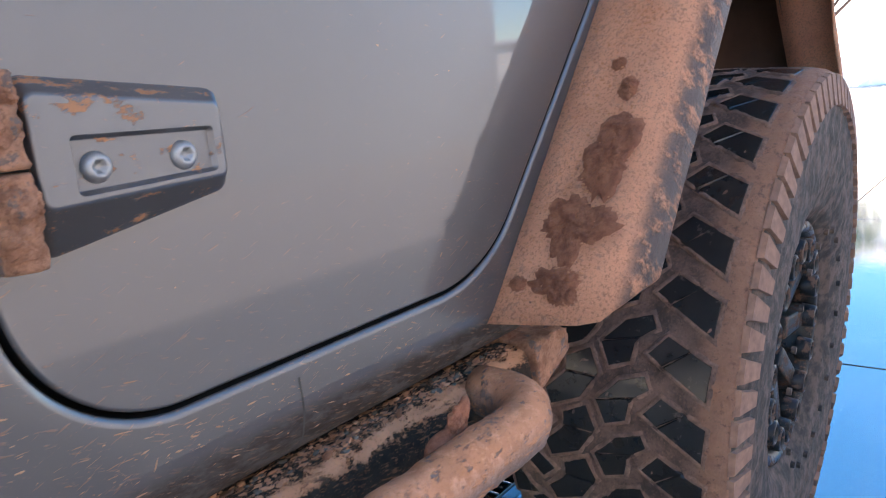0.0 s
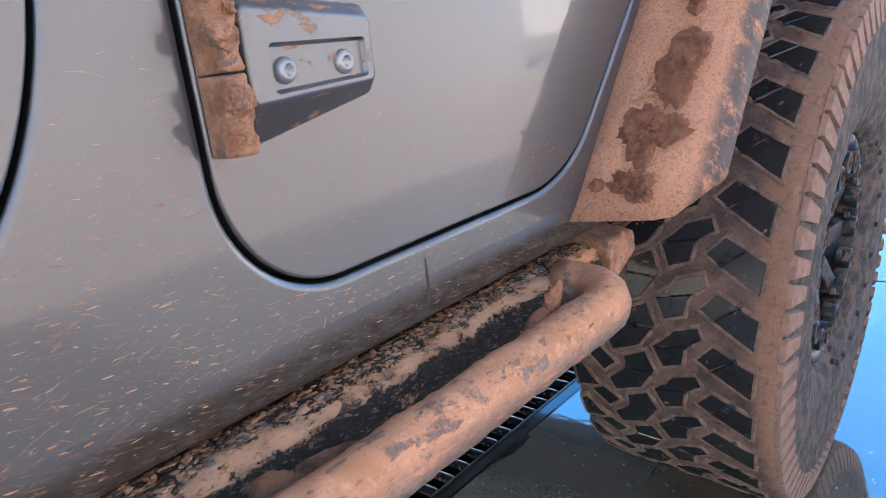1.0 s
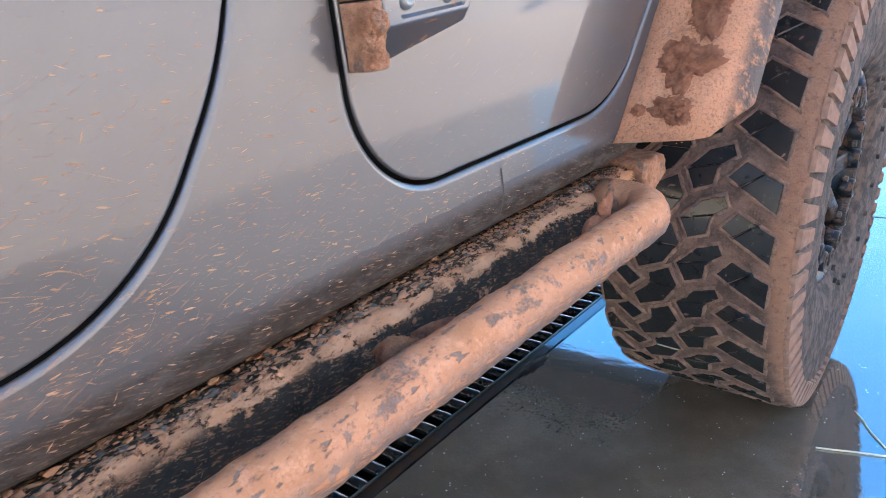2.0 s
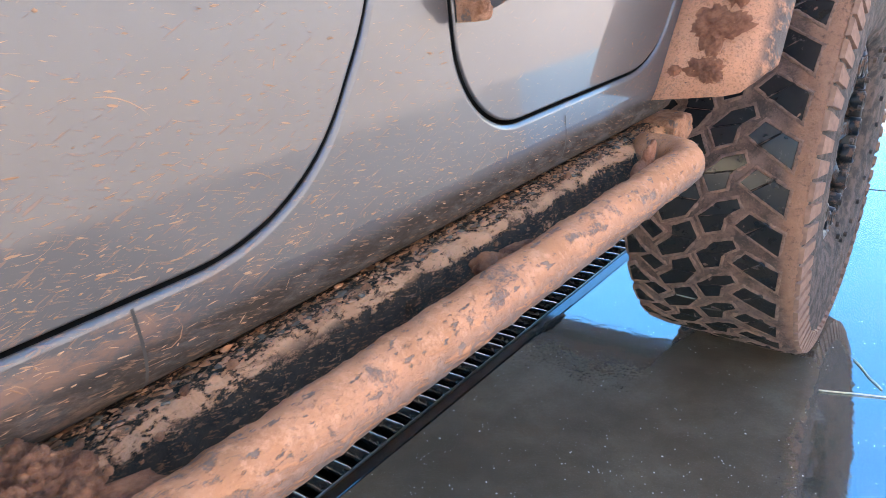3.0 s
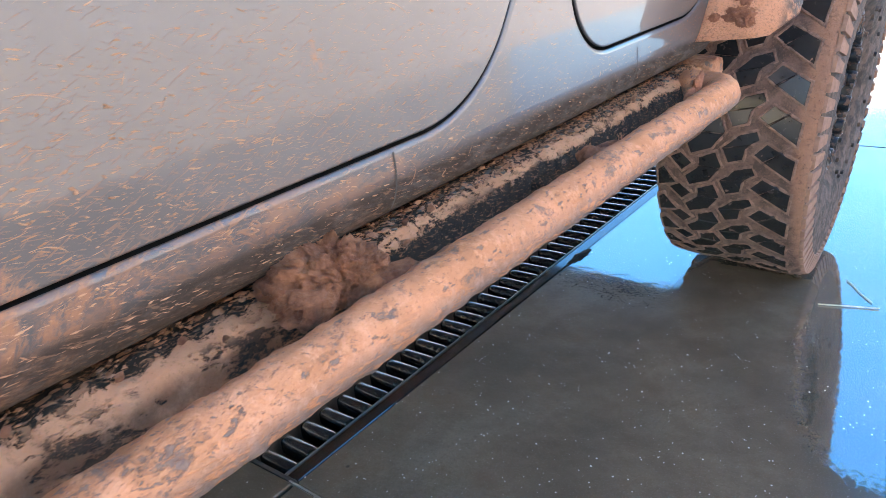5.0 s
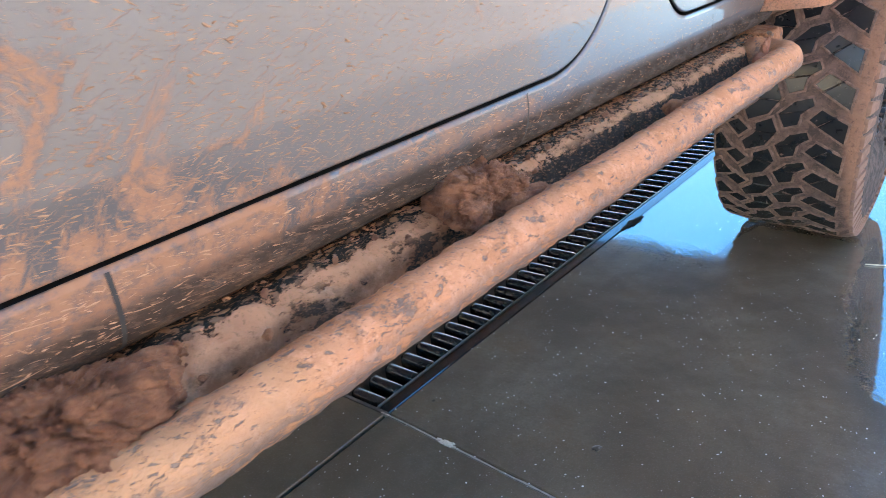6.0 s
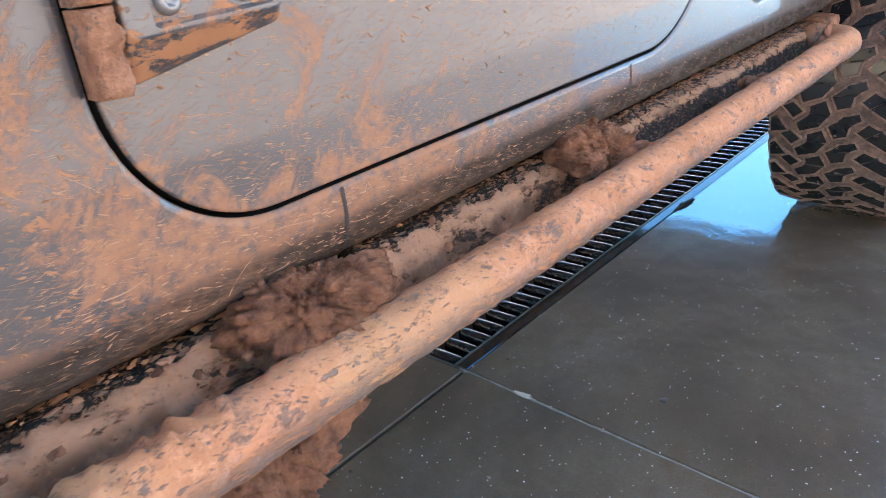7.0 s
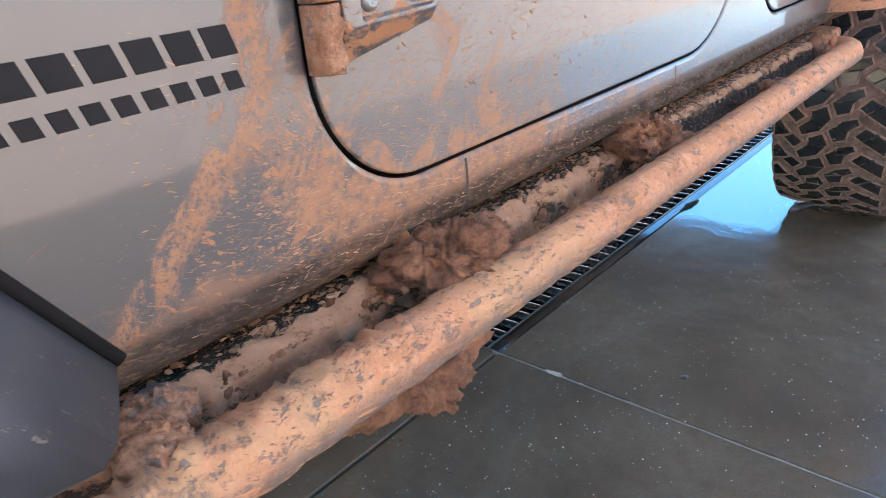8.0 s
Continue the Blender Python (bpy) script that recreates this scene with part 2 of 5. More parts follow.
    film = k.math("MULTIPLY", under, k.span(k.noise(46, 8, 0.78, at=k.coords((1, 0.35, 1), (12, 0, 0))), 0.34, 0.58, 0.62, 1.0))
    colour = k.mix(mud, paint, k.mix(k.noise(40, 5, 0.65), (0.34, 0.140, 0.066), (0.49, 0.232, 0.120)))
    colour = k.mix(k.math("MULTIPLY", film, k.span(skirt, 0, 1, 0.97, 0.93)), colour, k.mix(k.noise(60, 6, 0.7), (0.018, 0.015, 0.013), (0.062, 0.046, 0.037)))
    late = k.span(k.noise(300, 4, 0.65, at=k.coords((1, 0.15, 1), (18, 0, 0))), 0.57, 0.63)
    colour = k.mix(k.math("MULTIPLY", late, k.math("MULTIPLY", film, 0.55)), colour, (0.22, 0.12, 0.075))
    dirt = k.math("MAXIMUM", mud, k.math("MULTIPLY", film, 0.95))
    k.put("Base Color", colour)
    k.put("Metallic", k.span(dirt, 0, 0.7, 0.5, 0.0, False))
    k.put("Roughness", k.span(dirt, 0, 1, 0.40, 0.92, False))
    k.put("Coat Weight", k.span(dirt, 0, 0.7, 0.8, 0.0, False))
    k.put("Specular IOR Level", k.span(dirt, 0, 1, 0.5, 0.12, False))
    k.put("Coat Roughness", k.span(k.noise(9, 5, 0.6), 0.3, 0.8, 0.02, 0.07))
    return k.bump(k.math("ADD", mud, k.math("MULTIPLY", k.noise(5, 2), 1.6)), 0.6, 0.0008).m


def flare_mud():
    """Black plastic under dried mud, with wet red blotches; the rolled outer lip is scraped."""
    k = Mat("muddy_flare", 0.85)
    mud = k.mix(k.noise(28, 6, 0.6), (0.56, 0.245, 0.145), (0.72, 0.355, 0.225))
    mud = k.mix(k.math("MULTIPLY", k.span(k.noise(80, 6, 0.74), 0.54, 0.66), 0.6), mud, (0.24, 0.150, 0.115))
    mud = k.mix(k.math("MULTIPLY", k.span(k.noise(14, 5, 0.65), 0.52, 0.66), 0.3), mud, (0.36, 0.150, 0.085))
    mud = k.mix(k.math("MULTIPLY", k.span(k.noise(260, 5, 0.74), 0.51, 0.60), 0.6), mud, (0.27, 0.13, 0.08))
    lip = k.axis(0, 0.128, 0.146)
    scrape = k.math("MULTIPLY", lip, k.span(k.noise(70, 5, 0.7, at=k.coords((1, 0.6, 0.35), (-45, 0, 0))), 0.36, 0.54))
    k.put("Base Color", k.mix(k.math("MULTIPLY", scrape, 0.9), mud, (0.045, 0.042, 0.042)))
    k.put("Roughness", k.span(scrape, 0, 1, 0.92, 0.6))
    return k.bump(k.math("SUBTRACT", k.math("ADD", k.noise(120, 7, 0.72), k.math("MULTIPLY", k.noise(420, 4, 0.7), 0.5)), scrape), 0.95, 0.0042).m


def tyre_mud():
    k = Mat("muddy_tyre", 0.9)
    c = k.mix(k.span(k.noise(30, 6, 0.7), 0.34, 0.66), (0.060, 0.036, 0.030), (0.205, 0.116, 0.088))
    c = k.mix(k.axis(0, 0.122, 0.148), c, k.mix(k.noise(60, 6, 0.7), (0.19, 0.095, 0.064), (0.42, 0.205, 0.132)))
    c = k.mix(k.math("MULTIPLY", k.span(k.noise(70, 7, 0.75), 0.52, 0.70), 0.75), c, (0.05, 0.032, 0.027))
    c = k.mix(k.math("MULTIPLY", k.span(k.noise(240, 5, 0.75), 0.54, 0.66), 0.45), c, (0.33, 0.18, 0.13))
    c = k.mix(k.math("MULTIPLY", k.span(k.noise(120, 7, 0.78), 0.56, 0.68), 0.7), c, (0.030, 0.020, 0.017))
    k.put("Base Color", c)
    return k.bump(k.math("ADD", k.noise(140, 6, 0.7), k.noise(45, 4, 0.6)), 1.0, 0.006).m


def sidewall_mud():
    k = Mat("muddy_sidewall", 0.9)
    c = k.mix(k.span(k.noise(34, 6, 0.65), 0.42, 0.62), (0.030, 0.024, 0.021), (0.100, 0.066, 0.052))
    k.put("Base Color", c)
    return k.bump(k.noise(110, 6, 0.7), 0.7, 0.003).m


def wet_rubber():
    k = Mat("wet_rubber", 0.28)
    smear = k.math("MULTIPLY", k.span(k.noise(34, 7, 0.74), 0.60, 0.74), 0.7)
    k.put("Base Color", k.mix(smear, k.mix(k.noise(50, 4), (0.009, 0.0095, 0.011), (0.022, 0.021, 0.022)), (0.13, 0.074, 0.056)))
    k.put("Roughness", k.span(smear, 0.0, 0.5, 0.24, 0.85))
    k.put("Specular IOR Level", 0.5)
    return k.bump(k.noise(60, 3), 0.2, 0.001).m


def concrete(name, wet=True):
    k = Mat(name, 0.3)
    c = k.mix(k.span(k.noise(2.6, 6, 0.6), 0.32, 0.68), (0.088, 0.066, 0.046), (0.172, 0.134, 0.094))
    c = k.mix(k.math("MULTIPLY", k.span(k.noise(130, 5, 0.7), 0.45, 0.75), 0.5), c, (0.080, 0.060, 0.042))
    c = k.mix(k.math("MULTIPLY", k.span(k.noise(11, 6, 0.62), 0.38, 0.74), 0.6), c, (0.088, 0.065, 0.043))
    c = k.mix(k.math("MULTIPLY", k.span(k.noise(5, 5, 0.65), 0.54, 0.68), 0.45), c, (0.125, 0.075, 0.042))
    c = k.mix(k.math("MULTIPLY", k.span(k.noise(300, 3, 0.7), 0.56, 0.66), 0.45), c, (0.22, 0.19, 0.155))
    pits = k.math("MULTIPLY", k.span(k.cells(16), 0.10, 0.05), k.span(k.noise(5, 2), 0.62, 0.66))
    c = k.mix(k.math("MULTIPLY", pits, 0.7), c, (0.03, 0.025, 0.02))
    # pale dots, also standing in for sparkles of the wet surface
    chips = k.math("MULTIPLY", k.span(k.cells(60), 0.13, 0.06), k.span(k.noise(14, 4, 0.6), 0.50, 0.60))
    c = k.mix(chips, c, (0.60, 0.58, 0.54))
    k.put("Base Color", c)
    k.put("Roughness", 0.6)
    # standing water behind the rear tyre's foot and along its outer side
    reach = k.math("ADD", k.axis(1, 0.10, 2.10), k.math("MULTIPLY", k.math("MULTIPLY", k.math("MULTIPLY", k.axis(0, 0.10, 0.42), k.axis(0, 1.3, 0.9)), k.axis(1, 0.20, 0.80)), 0.62))
    rag = k.math("ADD", k.math("MULTIPLY", k.math("SUBTRACT", k.noise(9, 10, 0.78, at=k.coords((0.55, 1, 1), (0, 0, 20))), 0.5), 0.36), k.math("MULTIPLY", k.math("SUBTRACT", k.noise(110, 6, 0.8), 0.5), 0.50))
    edge = k.math("ADD", reach, rag)
    flood = k.span(edge, 0.34, 0.47)
    damp = k.span(edge, 0.41, 0.50)
    worn = k.math("MULTIPLY", k.math("MULTIPLY", k.axis(0, -0.24, -0.14), k.axis(0, 0.20, 0.12)), k.axis(1, 1.45, 1.15))
    damp = k.math("MULTIPLY", damp, k.span(worn, 0.0, 1.0, 1.0, 0.18))
    film = k.span(k.noise(3.5, 6, 0.65), 0.35, 0.65, 0.07, 0.20)
    k.put("Coat Weight", k.math("MAXIMUM", damp, k.math("MULTIPLY", film, k.span(k.noise(120, 5, 0.75), 0.40, 0.60, 0.5, 1.0)))).put("Coat IOR", 3.5)
    k.put("Specular IOR Level", 0.05)
    k.put("Coat Roughness", k.span(flood, 0.0, 1.0, 0.13, 0.045))
    ripple = k.math("MULTIPLY", k.noise(26, 3, 0.5, at=k.coords((0.6, 1.0, 1))), 0.12)
    grain = k.math("ADD", k.math("MULTIPLY", k.noise(38, 2, 0.5), 0.50), k.math("MULTIPLY", k.noise(105, 2, 0.5), 0.38))
    grain = k.math("ADD", k.math("MULTIPLY", k.math("SUBTRACT", grain, 0.44), k.span(flood, 0.0, 1.0, 0.60, 0.05)), ripple)
    k.bump(grain, 0.9, 0.0026)
    k.link(k.b.inputs["Normal"].links[0].from_socket, k.b.inputs["Coat Normal"])
    return k.m


M_PAINT = body_paint()
M_DRY, M_DAMP, M_TUBE, M_BEAM, M_FLARE = dry_mud(), damp_mud(), tube_mud(), beam_mud(), flare_mud()
M_TYRE, M_SIDE, M_RUBBER = tyre_mud(), sidewall_mud(), wet_rubber()
def patch_mud():
    k = Mat("red_mud", 0.88)
    k.put("Base Color", k.mix(k.span(k.noise(55, 7, 0.68), 0.3, 0.7), (0.19, 0.066, 0.037), (0.40, 0.155, 0.086)))
    return k.bump(k.math("ADD", k.noise(110, 7, 0.75), k.noise(380, 4, 0.7)), 0.9, 0.004).m


def caked_mud():
    k = Mat("caked_mud", 0.9)
    c = k.mix(k.span(k.noise(48, 7, 0.7), 0.35, 0.65), (0.34, 0.145, 0.080), (0.60, 0.30, 0.185))
    c = k.mix(k.math("MULTIPLY", k.span(k.noise(210, 5, 0.7), 0.55, 0.68), 0.6), c, (0.16, 0.072, 0.045))
    k.put("Base Color", k.mix(k.math("MULTIPLY", k.span(k.noise(42, 5, 0.65), 0.57, 0.62), 0.75), c, (0.15, 0.135, 0.13)))
    return k.bump(k.math("ADD", k.noise(85, 8, 0.75), k.math("MULTIPLY", k.noise(300, 4, 0.7), 0.6)), 1.0, 0.006).m


M_RED = patch_mud()
M_CAKED = caked_mud()
M_FLOOR = concrete("wet_concrete")
M_DRYFLOOR = plain("dry_concrete", (0.40, 0.365, 0.32), 0.8, 0.0, 0.15, 3)
M_BLACK = plain("black_plastic", (0.022, 0.023, 0.026), 0.45, 0.0, 0.3, 40)
def dusty_plastic():
    k = Mat("dusty_black_plastic", 0.5)
    c = k.mix(k.math("MULTIPLY", k.noise(8, 6, 0.65), 0.8), (0.018, 0.020, 0.026), (0.060, 0.062, 0.070))
    dust = k.math("MULTIPLY", k.span(k.noise(150, 4, 0.65, at=k.coords((1, 0.3, 1), (24, 0, 0))), 0.61, 0.68), k.span(k.noise(18, 4), 0.45, 0.62))
    c = k.mix(k.math("MULTIPLY", dust, 0.7), c, (0.26, 0.20, 0.16))
    k.put("Base Color", c)
    return k.bump(k.math("ADD", dust, k.noise(500, 3)), 0.3, 0.0008).m


M_DUSTY = dusty_plastic()
M_GAP = plain("dark_gap", (0.010, 0.009, 0.009), 0.8)
M_GAP.node_tree.nodes["Principled BSDF"].inputs["Specular IOR Level"].default_value = 0.1
def splashed_rim():
    k = Mat("black_wheel_paint", 0.4)
    mud = k.span(k.noise(48, 7, 0.72), 0.50, 0.60)
    k.put("Base Color", k.mix(mud, (0.010, 0.010, 0.010), (0.13, 0.075, 0.055)))
    k.put("Roughness", k.span(mud, 0, 1, 0.36, 0.9))
    k.put("Specular IOR Level", k.span(mud, 0, 1, 0.25, 0.1))
    return k.bump(mud, 0.5, 0.002).m


M_RIM = splashed_rim()
M_STEEL = plain("wet_steel", (0.085, 0.075, 0.070), 0.25, 0.7, 0.6, 90)
M_LIP = plain("wet_steel_lip", (0.12, 0.11, 0.10), 0.3, 0.8, 0.5, 90)
M_STAIN = plain("rust_stained_steel", (0.040, 0.020, 0.011), 0.6, 0.0, 0.6, 45)
for socket, value in (("Specular IOR Level", 0.05), ("Coat Weight", 0.7), ("Coat Roughness", 0.06), ("Coat IOR", 2.2)):
    M_STAIN.node_tree.nodes["Principled BSDF"].inputs[socket].default_value = value
M_RAIL = plain("stained_steel", (0.055, 0.045, 0.038), 0.45, 0.3, 0.5, 60)
M_LUG = plain("mud_coated_lug", (0.22, 0.120, 0.085), 0.9, 0.0, 0.6, 70, 0.7)
def packed():
    k = Mat("packed_tread_mud", 0.9)
    c = k.mix(k.span(k.noise(42, 6, 0.7), 0.34, 0.66), (0.13, 0.074, 0.057), (0.31, 0.175, 0.130))
    k.put("Base Color", k.mix(k.math("MULTIPLY", k.span(k.noise(190, 5, 0.75), 0.52, 0.66), 0.6), c, (0.06, 0.036, 0.030)))
    return k.bump(k.noise(160, 6, 0.72), 1.0, 0.005).m


M_PACKED = packed()
M_BOLT = plain("zinc_bolt", (0.30, 0.30, 0.30), 0.48, 0.7, 0.15, 300)
M_DECAL = plain("charcoal_decal", (0.012, 0.012, 0.014), 0.6)
M_DECAL.node_tree.nodes["Principled BSDF"].inputs["Specular IOR Level"].default_value = 0.15
M_UNDER = plain("muddy_underbody", (0.10, 0.055, 0.04), 0.9, 0.0, 0.5, 12)
M_WALL = plain("painted_block_wall", (0.62, 0.61, 0.59), 0.6, 0.0, 0.08, 3)
M_CEIL = plain("ceiling_paint", (0.78, 0.76, 0.72), 0.7, 0.0, 0.06, 2)
M_WHITE = plain("pale_plaster", (0.78, 0.76, 0.72), 0.8, 0.0, 0.06, 1)
M_SEAM = plain("seam_shadow", (0.035, 0.033, 0.032), 0.7)
M_SHELL = plain("silver_shell", (0.09, 0.088, 0.09), 0.4, 0.1, 0.15, 9)
M_YARD = plain("sand_render", (0.68, 0.65, 0.60), 0.85, 0.0, 0.08, 2)
M_STRAW = plain("pale_straw", (0.62, 0.56, 0.45), 0.7, 0.0, 0.2, 80)
M_FILLER = plain("joint_filler", (0.27, 0.245, 0.205), 0.7, 0.0, 0.5, 40)
M_MORTAR = plain("stained_mortar", (0.50, 0.45, 0.38), 0.7, 0.0, 0.3, 60)
def stroke_mud():
    k = Mat("pale_splash_mud", 0.9)
    geo = k.t.nodes.new("ShaderNodeNewGeometry")
    c = k.mix(geo.outputs["Random Per Island"], (0.30, 0.150, 0.088), (0.46, 0.265, 0.170))
    k.put("Base Color", k.mix(k.math("MULTIPLY", k.noise(90, 4), 0.4), c, (0.20, 0.11, 0.07)))
    k.put("Specular IOR Level", 0.2)
    return k.bump(k.noise(400, 4, 0.7), 0.4, 0.0008).m


M_STROKE = stroke_mud()
M_CHIP = plain("pale_sparkle_chip", (0.72, 0.70, 0.66), 0.5, 0.0, 0.3, 200)
M_GRIT = plain("brown_grit", (0.17, 0.085, 0.05), 0.9, 0.0, 0.6, 60)
M_GREYCHIP = plain("grey_brown_chip", (0.16, 0.125, 0.10), 0.9, 0.0, 0.6, 60)
M_LEAF = plain("leaf_green", (0.07, 0.12, 0.03), 0.6, 0.0, 0.5, 9)


# ---- mesh helpers ----
def finish(name, bm, material, parent=None, label="", smooth=True):
    me = bpy.data.meshes.new(name)
    bmesh.ops.recalc_face_normals(bm, faces=bm.faces)
    bmesh.ops.scale(bm, vec=(U, U, U), verts=bm.verts)
    bm.to_mesh(me)
    bm.free()
    me.materials.append(material)
    if material is M_PAINT and smooth is None:
        me.materials.append(M_GAP)
    if smooth is True:
        me.polygons.foreach_set("use_smooth", [True] * len(me.polygons))
    ob = new(name, me)
    if parent:
        ob.parent = parent
    if label:
        tagged(ob, label)
    return ob


def part(name, bm, material, parent, label="", smooth=True):
    return finish(name, bm, material, parent, label, smooth)


def box(bm, lo, hi, bevel=0.0, seg=2):
    """A box between two corners, with rounded edges where asked."""
    made = bmesh.ops.create_cube(bm, size=1.0)
    for v in made["verts"]:
        v.co = Vector([lo[i] + (v.co[i] + 0.5) * (hi[i] - lo[i]) for i in range(3)])
    if bevel:
        edges = list({e for v in made["verts"] for e in v.link_edges})
        bmesh.ops.bevel(bm, geom=edges, offset=bevel, segments=seg, profile=0.5, affect="EDGES")
    return bm


def rounded(corners, seg=10):
    """A closed outline from corners (a, b, radius), each one rounded."""
    out, n = [], len(corners)
    for i, (a, b, r) in enumerate(corners):
        p = Vector((a, b))
        if r <= 0:
            out.append(p)
            continue
        u = (Vector(corners[i - 1][:2]) - p).normalized()
        w = (Vector(corners[(i + 1) % n][:2]) - p).normalized()
        half = u.angle(w) / 2
        cut = r / math.tan(half)
        mid = p + (u + w).normalized() * (r / math.sin(half))
        s, e = p + u * cut - mid, p + w * cut - mid
        turn = s.angle_signed(e)
        for k in range(seg + 1):
            f = -turn * k / seg
            out.append(mid + Vector((s.x * math.cos(f) - s.y * math.sin(f), s.x * math.sin(f) + s.y * math.cos(f))))
    return out


def inset(loop, d):
    """The outline moved inward by d (outward where d is negative), for a counter-clockwise loop."""
    n, out = len(loop), []
    for i in range(n):
        a, b, c = loop[i - 1], loop[i], loop[(i + 1) % n]
        e, f = (b - a).normalized(), (c - b).normalized()
        m = Vector((-e.y - f.y, e.x + f.x))
        m = m.normalized() if m.length > 1e-6 else Vector((-e.y, e.x))
        out.append(b + m * (d / max(0.4, m.dot(Vector((-e.y, e.x))))))
    return out


def ccw(loop):
    area = sum(a.x * b.y - b.x * a.y for a, b in zip(loop, loop[1:] + loop[:1]))
    return loop if area > 0 else loop[::-1]


def rings(bm, loop, profile, side=0.0, both=False):
    """Rings of the outline at (inset, depth) steps, bridged; gives the last ring's verts. The outline lies in the y-z plane."""
    last = first = None
    for d, x in profile:
        ring = [bm.verts.new((side + x, p.x, p.y)) for p in inset(loop, d)]
        first = first or ring
        if last:
            for i in range(len(ring)):
                j = (i + 1) % len(ring)
                bm.faces.new((last[i], last[j], ring[j], ring[i])).smooth = True
        last = ring
    return (first, last) if both else last


def close_loops(bm, loops):
    edges = []
    for ring in loops:
        for i in range(len(ring)):
            a, b = ring[i], ring[(i + 1) % len(ring)]
            edges.append(bm.edges.get((a, b)) or bm.edges.new((a, b)))
    got = bmesh.ops.triangle_fill(bm, use_beauty=True, use_dissolve=False, edges=edges)
    for f in got["geom"]:
        if isinstance(f, bmesh.types.BMFace):
            f.smooth = False


def sweep(bm, path, section, closed=True, caps=True):
    """A section of (side, up) points carried along 3D points; the section may be a function of the step."""
    rows_ = []
    for i, p in enumerate(path):
        t = (path[min(i + 1, len(path) - 1)] - path[max(i - 1, 0)]).normalized()
        side = t.cross(Vector((0, 0, 1)))
        side = side.normalized() if side.length > 1e-4 else Vector((1, 0, 0))
        up = side.cross(t)
        sec = section(i) if callable(section) else section
        rows_.append([bm.verts.new(p + side * a + up * b) for a, b in sec])
    n = len(rows_[0])
    for r, s in zip(rows_, rows_[1:]):
        for k in range(n if closed else n - 1):
            j = (k + 1) % n
            bm.faces.new((r[k], r[j], s[j], s[k]))
    if caps and closed:
        bm.faces.new(rows_[0][::-1])
        bm.faces.new(rows_[-1])
    return rows_


def turned(bm, profile, centre, steps=96):
    """A closed or open profile of (x, radius) turned round an axle along x."""
    cols = []
    for k in range(steps):
        a = 2 * math.pi * k / steps
        cols.append([bm.verts.new((centre[0] + x, centre[1] - r * math.cos(a), centre[2] + r * math.sin(a))) for x, r in profile])
    for k in range(steps):
        c, d = cols[k], cols[(k + 1) % steps]
        for i in range(len(profile) - 1):
            bm.faces.new((c[i], c[i + 1], d[i + 1], d[i]))
    return bm


def lump(bm, centre, size, seed, levels=4, rough=0.35, freq=2.2, turn=0.0):
    """A lumpy clod: a ball pushed in and out by noise of several sizes."""
    made = bmesh.ops.create_icosphere(bm, subdivisions=levels, radius=1.0)["verts"]
    off = Vector((seed * 3.7, seed * 1.9, seed * 5.3))
    c, s = math.cos(turn), math.sin(turn)
    for v in made:
        n = v.co.normalized()
        h = 1 + rough * noise.fractal(n * freq + off, 0.9, 2.1, 5) + 0.5 * rough * abs(noise.noise(n * freq * 2.3 + off))
        if levels > 3:
            h += 0.30 * rough * (noise.cell(n * freq * 2.2 + off) - 0.5)
        p = Vector((n.x * size[0], n.y * size[1], n.z * size[2])) * h
        v.co = Vector(centre) + Vector((p.x, p.y * c - p.z * s, p.y * s + p.z * c))
    return made


